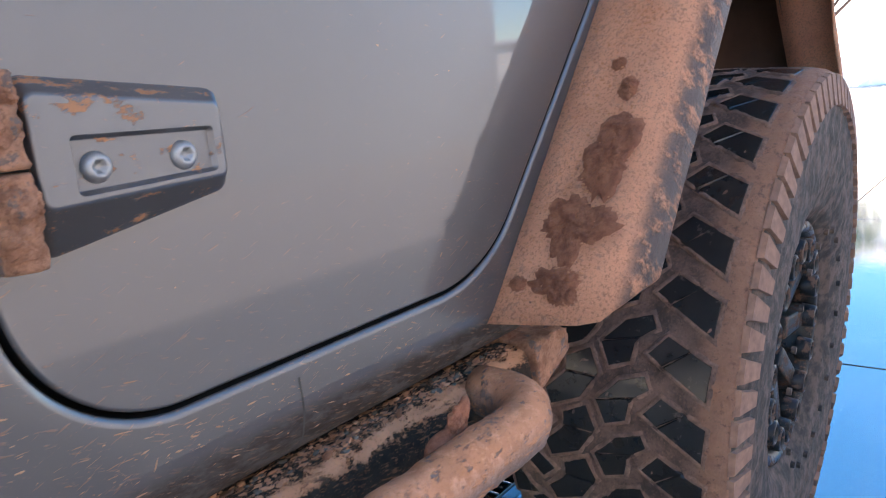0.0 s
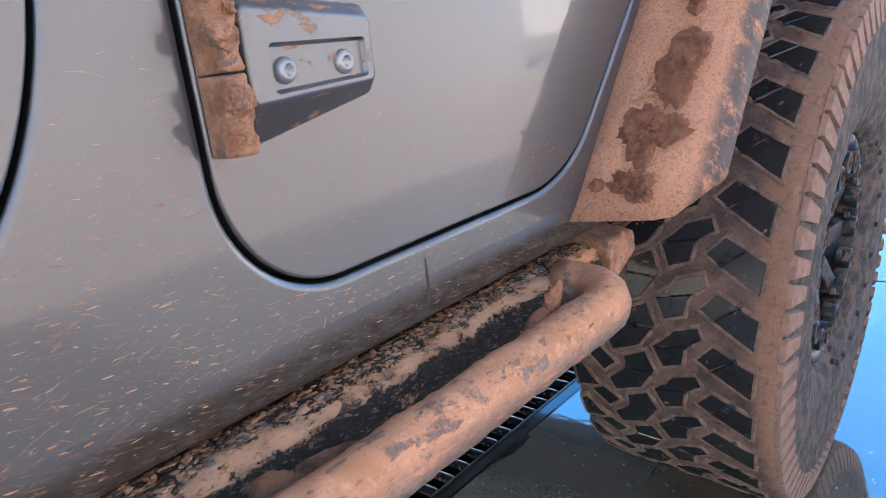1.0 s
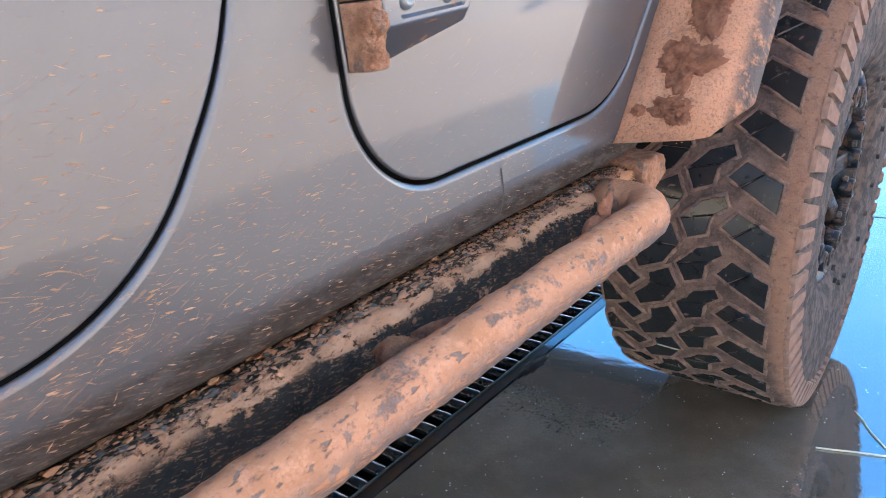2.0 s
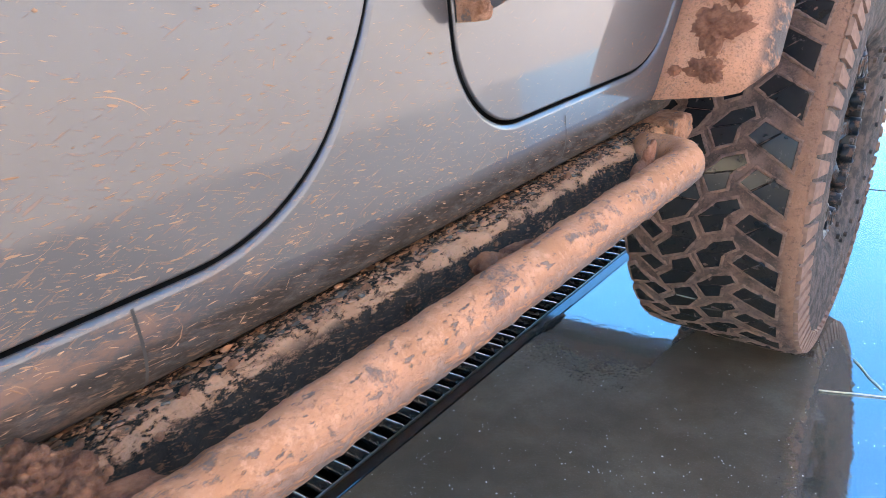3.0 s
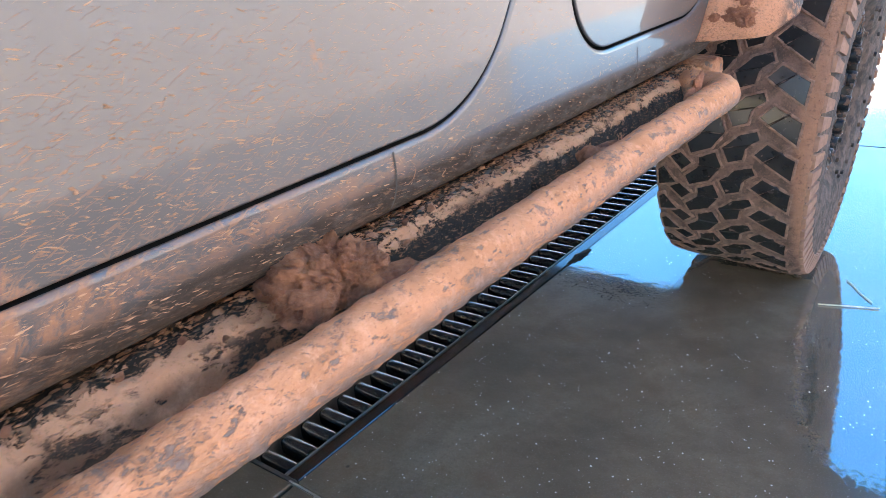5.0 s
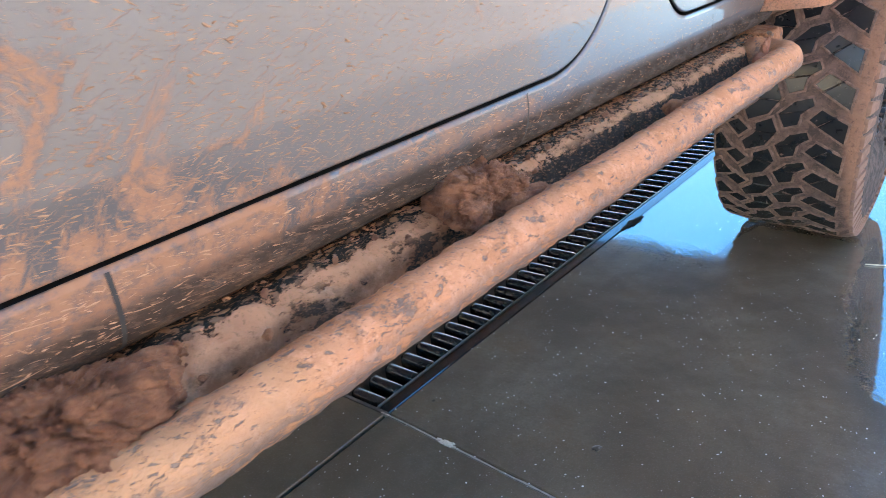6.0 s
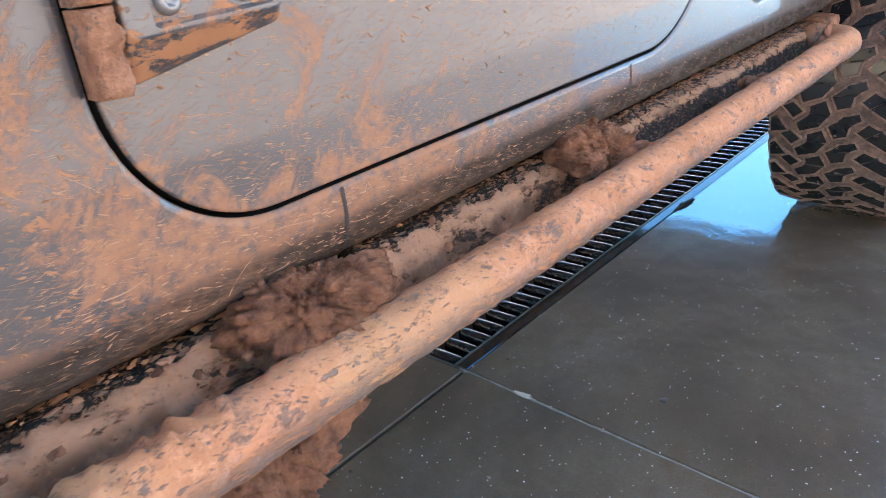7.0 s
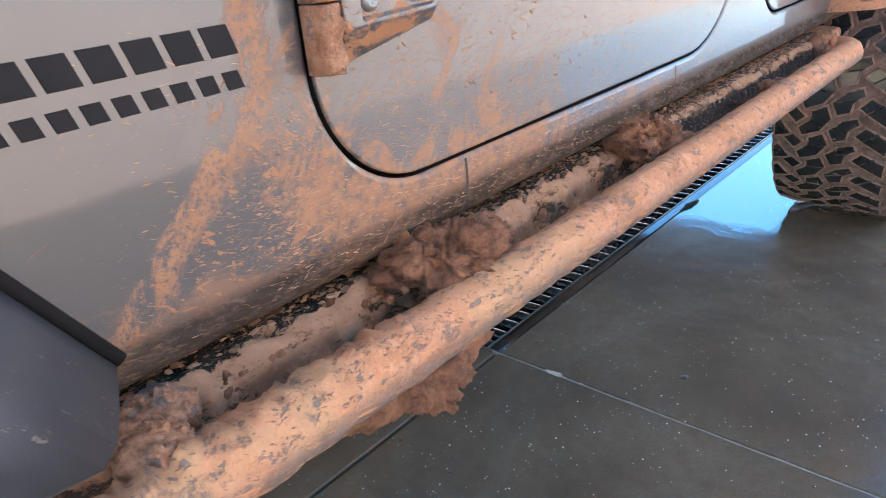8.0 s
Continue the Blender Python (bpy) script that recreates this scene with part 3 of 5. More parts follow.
# ---- the wash bay ----
def bay():
    ys = [-800.0, -5.6, -2.83, -0.065, 2.70, 5.27, 7.9, 10.6, 15.0, 800.0]
    xs = [-800.0, -3.3, -0.543, 3.1, 800.0]
    bm = bmesh.new()
    box(bm, (-900, -900, -0.6), (900, 900, -0.205))
    tagged(finish("ground", bm, M_DRYFLOOR, smooth=False), "grey concrete ground reaching to the horizon", "ground", kind="structure")
    floor_ob = tagged(new("floor"), "dark wet concrete floor in jointed slabs, partly flooded", "floor", kind="structure")
    g = 0.0045
    skew = lambda x: -0.055 * (min(3.0, max(-0.543, x)) + 0.20)
    for y0, y1 in zip(ys, ys[1:]):
        for x0, x1 in zip(xs, xs[1:]):
            bits = [(x0, x1)]
            if x0 == -3.3 and y0 >= -0.1 and y1 <= 5.3:
                bits = [(-3.3, -0.712)]
            for a, b in bits:
                bm = bmesh.new()
                box(bm, (a + g, y0 + g, -0.2), (b - g, y1 - g, 0.0), 0.0025, 1)
                for v in bm.verts:
                    if abs(v.co.y + 0.065) < 0.02:
                        v.co.y += skew(v.co.x)
                part("slab", bm, M_DRYFLOOR if y0 > 14 or y1 < -5 or x0 > 2.5 or x1 < -3 else M_FLOOR, floor_ob, smooth=False)
    for x0, x1, lift in ((-0.56, 3.0, -0.0035),):
        bm = bmesh.new()
        path = [Vector((x, -0.065 + skew(x) + 0.0006 * math.sin(x * 37), lift)) for x in np.arange(x0, x1, 0.02)]
        sweep(bm, path, lambda i: [(-0.0026, -0.006), (0.0026, -0.006), (0.0022 + 0.0012 * noise.noise(path[i] * 30), 0.002), (-0.0022 + 0.0012 * noise.noise(path[i] * 30 + Vector((5, 0, 0))), 0.002)])
        part("joint_filler", bm, M_FILLER, floor_ob, "pale joint filler", False)
    bm = bmesh.new()
    lump(bm, (-0.356, -0.056, 0.000), (0.014, 0.006, 0.0018), 5, 4, 1.1)
    lump(bm, (-0.378, -0.054, 0.000), (0.008, 0.003, 0.0012), 8, 3, 1.1)
    tagged(finish("mortar_blob", bm, M_MORTAR), "white mortar blob stuck on the floor joint", "mortar")
    wall = lambda name, lo, hi, m, label: tagged(finish(name, box(bmesh.new(), lo, hi, 0.01, 1), m, smooth=False), label, "wall", kind="structure")
    wall("wall_west", (-4.3, -8.0, 0.0), (-4.1, 3.7, 3.2), M_WALL, "pale painted block wall of the wash bay")
    # wall added out of view: bounces warm light and cuts off low sky
    wall("bounce_wall", (9.0, -30.0, 0.0), (9.25, 14.0, 6.0), M_YARD, "unseen pale wall added across the yard to bounce warm light")
    # ceiling out of view; its height and edges set how much sky comes in
    tagged(finish("ceiling", box(bmesh.new(), (-4.3, -8.0, 3.2), (1.80, 3.7, 3.4)), M_CEIL, smooth=False), "unseen white ceiling set over the wash bay to limit the sky", "ceiling", kind="structure")


bay()


def drain():
    root = tagged(new("floor_drain"), "long wet steel trench drain grate set flush in the concrete", "drain grate")
    x0, x1, y0, y1 = -0.705, -0.558, -0.048, 5.26
    bm = bmesh.new()
    box(bm, (x0 - 0.004, y0, -0.3), (x1 + 0.010, y1, -0.16))
    part("trough", bm, M_GAP, root, "black flooded trough", False)
    part("side_rail", box(bmesh.new(), (x0, y0, -0.16), (x0 + 0.010, y1, -0.003), 0.002, 1), M_RAIL, root, smooth=False)
    part("side_rail", box(bmesh.new(), (-0.5875, y0 + 0.013, -0.16), (-0.5815, y1, -0.0025), 0.002, 1), M_LIP, root, "wet steel lip of the grate", smooth=False)
    part("frame", box(bmesh.new(), (-0.581, y0 + 0.013, -0.16), (x1 + 0.011, y1, -0.006), 0.002, 1), M_STAIN, root, "rust-stained angle frame", smooth=False)
    part("end_rail", box(bmesh.new(), (x0 + 0.011, y0, -0.10), (x1 + 0.011, y0 + 0.012, -0.003), 0.002, 1), M_RAIL, root, smooth=False)
    pitch = 0.0605
    first = part("bar", box(bmesh.new(), (x0 + 0.011, -0.017, -0.050), (-0.588, 0.017, -0.005), 0.0145, 5), M_STEEL, root)
    first.location.y = (y0 + 0.042) * U
    for k in range(1, 87):
        ob = new("bar", first.data)
        ob.parent = root
        ob.location.y = (y0 + 0.042 + k * pitch) * U


drain()


# ---- the car ----
car = tagged(new("car"), "silver off-road car caked with orange mud, on big mud tyres", "car")
REAR = [(0.187, 1.85, 0.0), (0.187, 0.826, 0.11), (0.684, 0.826, 0.20), (1.02, 1.184, 0.12), (1.02, 1.85, 0.0)]
FRONT = [(-0.977, 1.85, 0.0), (-0.977, 0.814, 0.13), (-0.05, 0.814, 0.22), (0.095, 1.02, 0.34), (0.138, 1.85, 0.0)]
REAR_LOOP, FRONT_LOOP = ccw(rounded(REAR, 16)), ccw(rounded(FRONT, 16))
GAP = 0.0023


def gap_shade(bm):
    """The inner sides of the shut lines are coloured black, as the gap's shade."""
    for f in bm.faces:
        if f.calc_center_median().x < -0.006:
            f.material_index = 1


def door(name, loop):
    bm = bmesh.new()
    ring = rings(bm, inset(loop, GAP), [(0.0, -0.035), (0.0, -0.003), (0.0004, -0.0015), (0.0014, -0.0004), (0.003, 0.0)])
    close_loops(bm, [ring])
    gap_shade(bm)
    return part(name, bm, M_PAINT, car, smooth=None)


rear_door, front_door = door("rear_door", REAR_LOOP), door("front_door", FRONT_LOOP)


def body():
    # side panel with the two door openings, cut along the rear arch
    outer = ccw(rounded([(-1.75, 0.790, 0), (0.74, 0.790, 0), (1.17, 1.28, 0.1), (1.78, 1.28, 0.1), (2.16, 0.85, 0), (2.26, 0.85, 0), (2.26, 1.9, 0), (-1.75, 1.9, 0)], 6))
    bm = bmesh.new()
    lip = [(0.0, -0.03), (0.0, -0.0042), (-0.0005, -0.0030), (-0.0013, -0.0022), (-0.0048, -0.0005), (-0.0066, 0.0)]
    holes = [rings(bm, inset(lp, -GAP), lip) for lp in (REAR_LOOP, FRONT_LOOP)]
    edge = [bm.verts.new((0.0, p.x, p.y)) for p in outer]
    close_loops(bm, [edge] + holes)
    gap_shade(bm)
    part("side_panel", bm, M_PAINT, car, smooth=None)
    # rocker: rolls under to the sill
    bm = bmesh.new()
    prof = [(0.0, 0.790), (-0.0008, 0.780), (-0.003, 0.768), (-0.008, 0.754), (-0.016, 0.741), (-0.028, 0.732), (-0.05, 0.728), (-0.11, 0.728)]
    cols = [[bm.verts.new((x, y, z)) for x, z in prof] for y in np.linspace(-1.75, 0.78, 12)]
    for c, d in zip(cols, cols[1:]):
        for i in range(len(prof) - 1):
            bm.faces.new((c[i], d[i], d[i + 1], c[i + 1]))
    part("rocker_panel", bm, M_PAINT, car, "silver rocker panel with a brown mud film and painted shade low down")
    # black plate behind the doors paints the shade seen through the shut lines
    bm = bmesh.new()
    box(bm, (-0.10, -1.74, 0.80), (-0.036, 0.74, 1.88))
    part("door_jamb", bm, M_GAP, car, "door jamb plate, black to stand in for shade behind the shut lines", False)
    for y, half in ((0.403, 0.0011), (-0.216, 0.0014), (-0.776, 0.0021)):
        bm = bmesh.new()
        path = [(0.0007, 0.8085)] + [(x + 0.0007, z) for x, z in prof[:6]]
        cols = [[bm.verts.new((x, y + d + 0.004 * (0.80 - z) * 10, z)) for x, z in path] for d in (-half, half)]
        for i in range(len(path) - 1):
            bm.faces.new((cols[0][i], cols[1][i], cols[1][i + 1], cols[0][i + 1]))
        part("panel_seam", bm, M_SEAM, car, "dark seam across the rocker")
    # hidden bulk: cabin and underbody
    bm = bmesh.new()
    box(bm, (-1.84, -1.72, 0.81), (-0.105, 0.72, 1.88), 0.03)
    box(bm, (-1.84, 0.725, 1.37), (-0.012, 2.24, 1.88), 0.03)
    box(bm, (-1.84, 0.725, 0.81), (-0.47, 2.24, 1.365), 0.03)
    part("cabin", bm, M_SHELL, car, "silver body shell", False)
    part("underbody", box(bmesh.new(), (-1.75, -1.7, 0.66), (-0.13, 0.86, 0.79), 0.02), M_UNDER, car, "muddy underbody", False)
    part("rear_bumper", box(bmesh.new(), (-1.80, 2.27, 0.69), (-0.06, 2.42, 0.90), 0.03), M_BLACK, car, "dark steel rear bumper", False)
    part("rear_frame", box(bmesh.new(), (-1.50, 0.86, 0.70), (-0.47, 2.25, 0.80), 0.02), M_UNDER, car, "muddy rear frame", False)


body()


def flare(name, mirror, y0, material, label, shear=0.0, lean=0.46):
    """A wide arch moulding swept along the wheel arch."""
    pts = rounded([(0.0, 0.0, 0), (lean, 0.524, 0.13), (1.14, 0.524, 0.13), (1.50, -0.02, 0)], 8)
    dense = []
    for a, b in zip(pts, pts[1:]):
        n = max(1, int((b - a).length / 0.02))
        dense += [a.lerp(b, k / n) for k in range(n)]
    dense.append(pts[-1])
    sec = [(-0.012, 0.0), (0.03, 0.0), (0.07, -0.001), (0.105, -0.004), (0.125, -0.011), (0.141, -0.024), (0.150, -0.042), (0.152, -0.066),
           (0.145, -0.067), (0.142, -0.046), (0.133, -0.030), (0.118, -0.020), (0.07, -0.012), (-0.012, -0.012)]
    bm = bmesh.new()
    rows_ = []
    low = lambda x: 0.05 * x + 0.9 * max(0.0, x - 0.124)
    for i, p in enumerate(dense):
        t = (dense[min(i + 1, len(dense) - 1)] - dense[max(i - 1, 0)]).normalized()
        nrm = Vector((-t.y, t.x))
        places = []
        for x, u in sec:
            q = p + nrm * u
            if i == 0:
                q = q + t * ((low(x) - q.y) / t.y)
            f = min(1.0, max(0.0, (q.x - 0.9) / 0.3))
            places.append((x * (1 - 0.25 * f), q))
        if 0 < i < 12 and any(q.y < low(x) + 0.004 for x, q in places):
            continue
        ring = []
        for x, q in places:
            h = 0.0016 * noise.noise(Vector((x * 40, q.x * 40, q.y * 40)))
            ring.append(bm.verts.new((x + h, y0 + mirror * q.x + shear * x, 0.771 + q.y + h)))
        rows_.append(ring)
    n = len(sec)
    for r, s in zip(rows_, rows_[1:]):
        for k in range(n):
            j = (k + 1) % n
            bm.faces.new((r[k], r[j], s[j], s[k]))
    bm.faces.new(rows_[0][::-1])
    bm.faces.new(rows_[-1])
    return part(name, bm, material, car, label)


def edge_strip():
    """Black strip between the front flare and the fender."""
    bm = bmesh.new()
    path = [Vector((0.004, -1.203 - 0.335 * f, 0.772 + 0.524 * f)) for f in np.linspace(0, 0.72, 40)]
    sweep(bm, path, [(0.0035 * math.cos(a) + 0.001, 0.0060 * math.sin(a) + 0.001) for a in np.arange(0, 6.2, 0.63)])
    part("flare_edge_strip", bm, M_GAP, car, "black strip along the edge of the flare")


edge_strip()
rear_flare = flare("rear_fender_flare", 1, 0.679, M_FLARE, "rear fender flare coated with dried orange mud", 0.06)
front_flare = flare("front_fender_flare", -1, -1.205, M_DUSTY, "dark plastic front fender flare", -0.43, 0.335)

part("wheel_well", box(bmesh.new(), (-0.32, 2.06, 0.62), (0.07, 2.10, 1.32), 0.01), M_UNDER, car, "brown mud-stained wheel well", False)
part("well_roof", box(bmesh.new(), (-0.40, 0.90, 1.32), (-0.002, 2.10, 1.35), 0.01), M_UNDER, car, "dark wheel well roof", False)
part("well_side", box(bmesh.new(), (-0.45, 0.80, 0.66), (-0.40, 2.10, 1.35), 0.01), M_UNDER, car, "dark inner wheel well", False)


# ---- door hinges ----
def hinge(door_ob, dy, dz=0.0):
    thick = lambda y: 1.42 - 4.6 * (y - dy - 0.22)
    shape = lambda pts, r, seg: [p + Vector((dy, dz)) for p in ccw(rounded([(a, b, r) for a, b in pts], seg))]
    base = [(0.2155, 0.953), (0.359, 0.978), (0.362, 1.051), (0.2155, 1.067)]
    face = [(0.2185, 0.986), (0.353, 0.9895), (0.354, 1.040), (0.2185, 1.054)]
    floor_ = [(0.239, 0.990), (0.347, 0.9925), (0.347, 1.025), (0.239, 1.028)]
    steps = [(base, 0.0, 0.010, 0.0005), (base, 0.0, 0.010, 0.0060), (base, 0.0012, 0.009, 0.0085), (base, 0.003, 0.008, 0.0098),
             (face, -0.0022, 0.005, 0.0190), (face, -0.0008, 0.005, 0.0202), (face, 0.0010, 0.005, 0.0205)]
    bm = bmesh.new()
    last = None
    for pts, d, r, x in steps:
        ring = [bm.verts.new((x, p.x, p.y)) for p in inset(shape(pts, r, 6), d)]
        if last:
            for i in range(len(ring)):
                j = (i + 1) % len(ring)
                bm.faces.new((last[i], last[j], ring[j], ring[i])).smooth = True
        last = ring
    cut = shape(floor_, 0.004, 4)
    first, low = rings(bm, cut, [(0.0, 0.0205), (0.0006, 0.0200), (0.0024, 0.0155), (0.0032, 0.0150)], both=True)
    close_loops(bm, [last, first])
    close_loops(bm, [low])
    for v in bm.verts:
        v.co.x *= thick(v.co.y)
    leaf = part("hinge", bm, M_PAINT, door_ob, "silver painted hinge leaf flecked with mud", smooth=None)
    for y in (0.256, 0.3215):
        bm = bmesh.new()
        turned_bolt = [(0.0145, 0.0104), (0.0160, 0.0103), (0.0186, 0.0090), (0.0202, 0.0066), (0.0204, 0.0046), (0.0172, 0.0040), (0.0168, 0.0)]
        cols = []
        for k in range(24):
            a = 2 * math.pi * k / 24
            star = 1 + 0.16 * math.cos(6 * a)
            cols.append([bm.verts.new((x * thick(y + dy), y + dy + r * (star if 3 < i else 1) * math.cos(a), 1.0068 + dz + r * (star if 3 < i else 1) * math.sin(a))) for i, (x, r) in enumerate(turned_bolt)])
        for k in range(24):
            c, d = cols[k], cols[(k + 1) % 24]
            for i in range(len(turned_bolt) - 1):
                bm.faces.new((c[i], c[i + 1], d[i + 1], d[i]))
        bmesh.ops.remove_doubles(bm, verts=bm.verts, dist=1e-5)
        part("bolt", bm, M_BOLT, leaf, "zinc star-socket bolt")
    for z0, z1 in ((1.0115, 1.068), (0.952, 1.0095)):
        bm = bmesh.new()
        loop = rounded([(0.0, 0.191, 0.004), (0.033, 0.191, 0.010), (0.033, 0.2140, 0.008), (0.0, 0.2140, 0.003)], 6)
        grid = []
        for i in range(25):
            z = z0 + dz + (z1 - z0) * i / 24
            ring = []
            for p in loop:
                q = Vector((p.x, p.y + dy, z))
                h = 0.0040 * noise.fractal(q * 75, 0.6, 2.1, 5) if p.x > 0.004 else 0
                squeeze = 0.0035 if i in (0, 24) else 0.0
                ring.append(bm.verts.new((q.x + h - (squeeze if p.x > 0.02 else 0), q.y + h * 0.6, z)))
            grid.append(ring)
        n = len(loop)
        for a, b in zip(grid, grid[1:]):
            for k in range(n):
                bm.faces.new((a[k], a[(k + 1) % n], b[(k + 1) % n], b[k]))
        bm.faces.new(grid[0][::-1])
        bm.faces.new(grid[-1])
        part("knuckle", bm, M_CAKED, leaf, "hinge knuckle caked with orange mud")


hinge(rear_door, 0.0)
hinge(front_door, -1.172, -0.012)


# ---- rock rail ----
def slider():
    root = new("rock_rail")
    root.parent = car
    bm = bmesh.new()
    sec = [(-0.10, 0.700), (-0.07, 0.705), (-0.045, 0.707), (-0.030, 0.705), (-0.020, 0.699), (-0.015, 0.690), (-0.013, 0.678), (-0.012, 0.665), (-0.012, 0.65), (-0.012, 0.635), (-0.02, 0.62), (-0.10, 0.62)]
    turns = [0.0]
    for a, b in zip(sec, sec[1:]):
        turns.append(turns[-1] + math.hypot(b[0] - a[0], b[1] - a[1]))
    along = np.linspace(0.0, turns[-1], 44)
    fine = list(zip(np.interp(along, turns, [p[0] for p in sec]), np.interp(along, turns, [p[1] for p in sec]), np.interp(along, turns, range(len(sec)))))
    grid = []
    for y in np.arange(-1.30, 0.7801, 0.006):
        ring = []
        heavy = min(1.0, max(0.15, -y * 1.3))
        for x, z, i in fine:
            q = Vector((x * 1.2, y, z))
            fade = min(1.0, max(0.0, 9.5 - i))
            h = fade * ((0.0030 + 0.0045 * heavy) * noise.fractal(q * 38, 0.8, 2.1, 5) + 0.0014 * heavy * noise.noise(q * 210))
            lift = 0.004 * heavy * min(1.0, max(0.0, 6.0 - i))
            ring.append(bm.verts.new((x + h * 0.7 + 0.006 * heavy * min(1.0, max(0.0, i - 3.0)), y, z + h + lift)))
        grid.append(ring)
    n = len(fine)
    for a, b in zip(grid, grid[1:]):
        for k in range(n):
            bm.faces.new((a[k], a[(k + 1) % n], b[(k + 1) % n], b[k]))
    bm.faces.new(grid[0][::-1])
    bm.faces.new(grid[-1])
    part("beam", bm, M_BEAM, root, "black box beam splashed with tan mud")
    # the tube runs along the beam and bends in at its rear end
    cx, cz, r = 0.078, 0.688, 0.0295
    path = [Vector((cx, y, cz)) for y in np.arange(-1.32, 0.6001, 0.006)]
    for k in range(1, 15):
        a = radians(90 * k / 14)
        path.append(Vector((cx - 0.075 * (1 - math.cos(a)), 0.6 + 0.075 * math.sin(a), cz)))
    path.append(Vector((-0.02, 0.675, cz)))
    segs = 26

    def section(i):
        p, out = path[i], []
        for k in range(segs):
            a = 2 * math.pi * k / segs
            q = Vector((p.x + 0.03 * math.cos(a), p.y, p.z + 0.03 * math.sin(a)))
            up = max(0.0, math.sin(a))
            heavy = min(1.0, max(0.0, (-0.85 - p.y) / 0.25))
            h = 0.0022 * noise.fractal(q * 55, 0.75, 2.0, 5) + 0.0012 * noise.noise(q * 14)
            h += heavy * up * (0.004 + 0.017 * abs(noise.fractal(q * 34, 0.7, 2.1, 5)))
            rr = r + h
            out.append((rr * math.cos(a), rr * math.sin(a)))
        return out

    bm = bmesh.new()
    sweep(bm, path, section)
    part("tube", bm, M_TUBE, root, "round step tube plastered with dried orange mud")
    # end plate and brackets
    bm = bmesh.new()
    vs = [(-0.10, 0.782), (-0.004, 0.782), (-0.004, 0.860), (-0.10, 0.875)]
    lo = [bm.verts.new((x, y, 0.645 + 0.03 * (y > 0.8))) for x, y in vs]
    hi = [bm.verts.new((x, y, 0.712)) for x, y in vs]
    bm.faces.new(lo[::-1])
    bm.faces.new(hi)
    for i in range(4):
        bm.faces.new((lo[i], lo[(i + 1) % 4], hi[(i + 1) % 4], hi[i]))
    bmesh.ops.bevel(bm, geom=list(bm.edges), offset=0.004, segments=2, profile=0.5, affect="EDGES")
    bmesh.ops.triangulate(bm, faces=bm.faces)
    bmesh.ops.subdivide_edges(bm, edges=list(bm.edges), cuts=5, use_grid_fill=True)
    for v in bm.verts:
        v.co += Vector((0.3, 0.3, 1.0)) * 0.005 * noise.fractal(v.co * 60, 0.7, 2.1, 4)
    part("end_plate", bm, M_CAKED, root, "mud-covered end plate of the rail")
    for y in (-0.93, 0.10):
        part("bracket", box(bmesh.new(), (-0.03, y - 0.03, 0.645), (0.07, y + 0.03, 0.68), 0.006), M_BEAM, root, "muddy tube bracket")


slider()


# ---- rear wheel ----
WHEEL, RADIUS, PITCHES = (-0.040, 1.452, 0.510), 0.511, 36


def on_tyre(x, v, r):
    a = v / RADIUS
    return Vector((WHEEL[0] + x, WHEEL[1] - r * math.cos(a), WHEEL[2] + r * math.sin(a)))


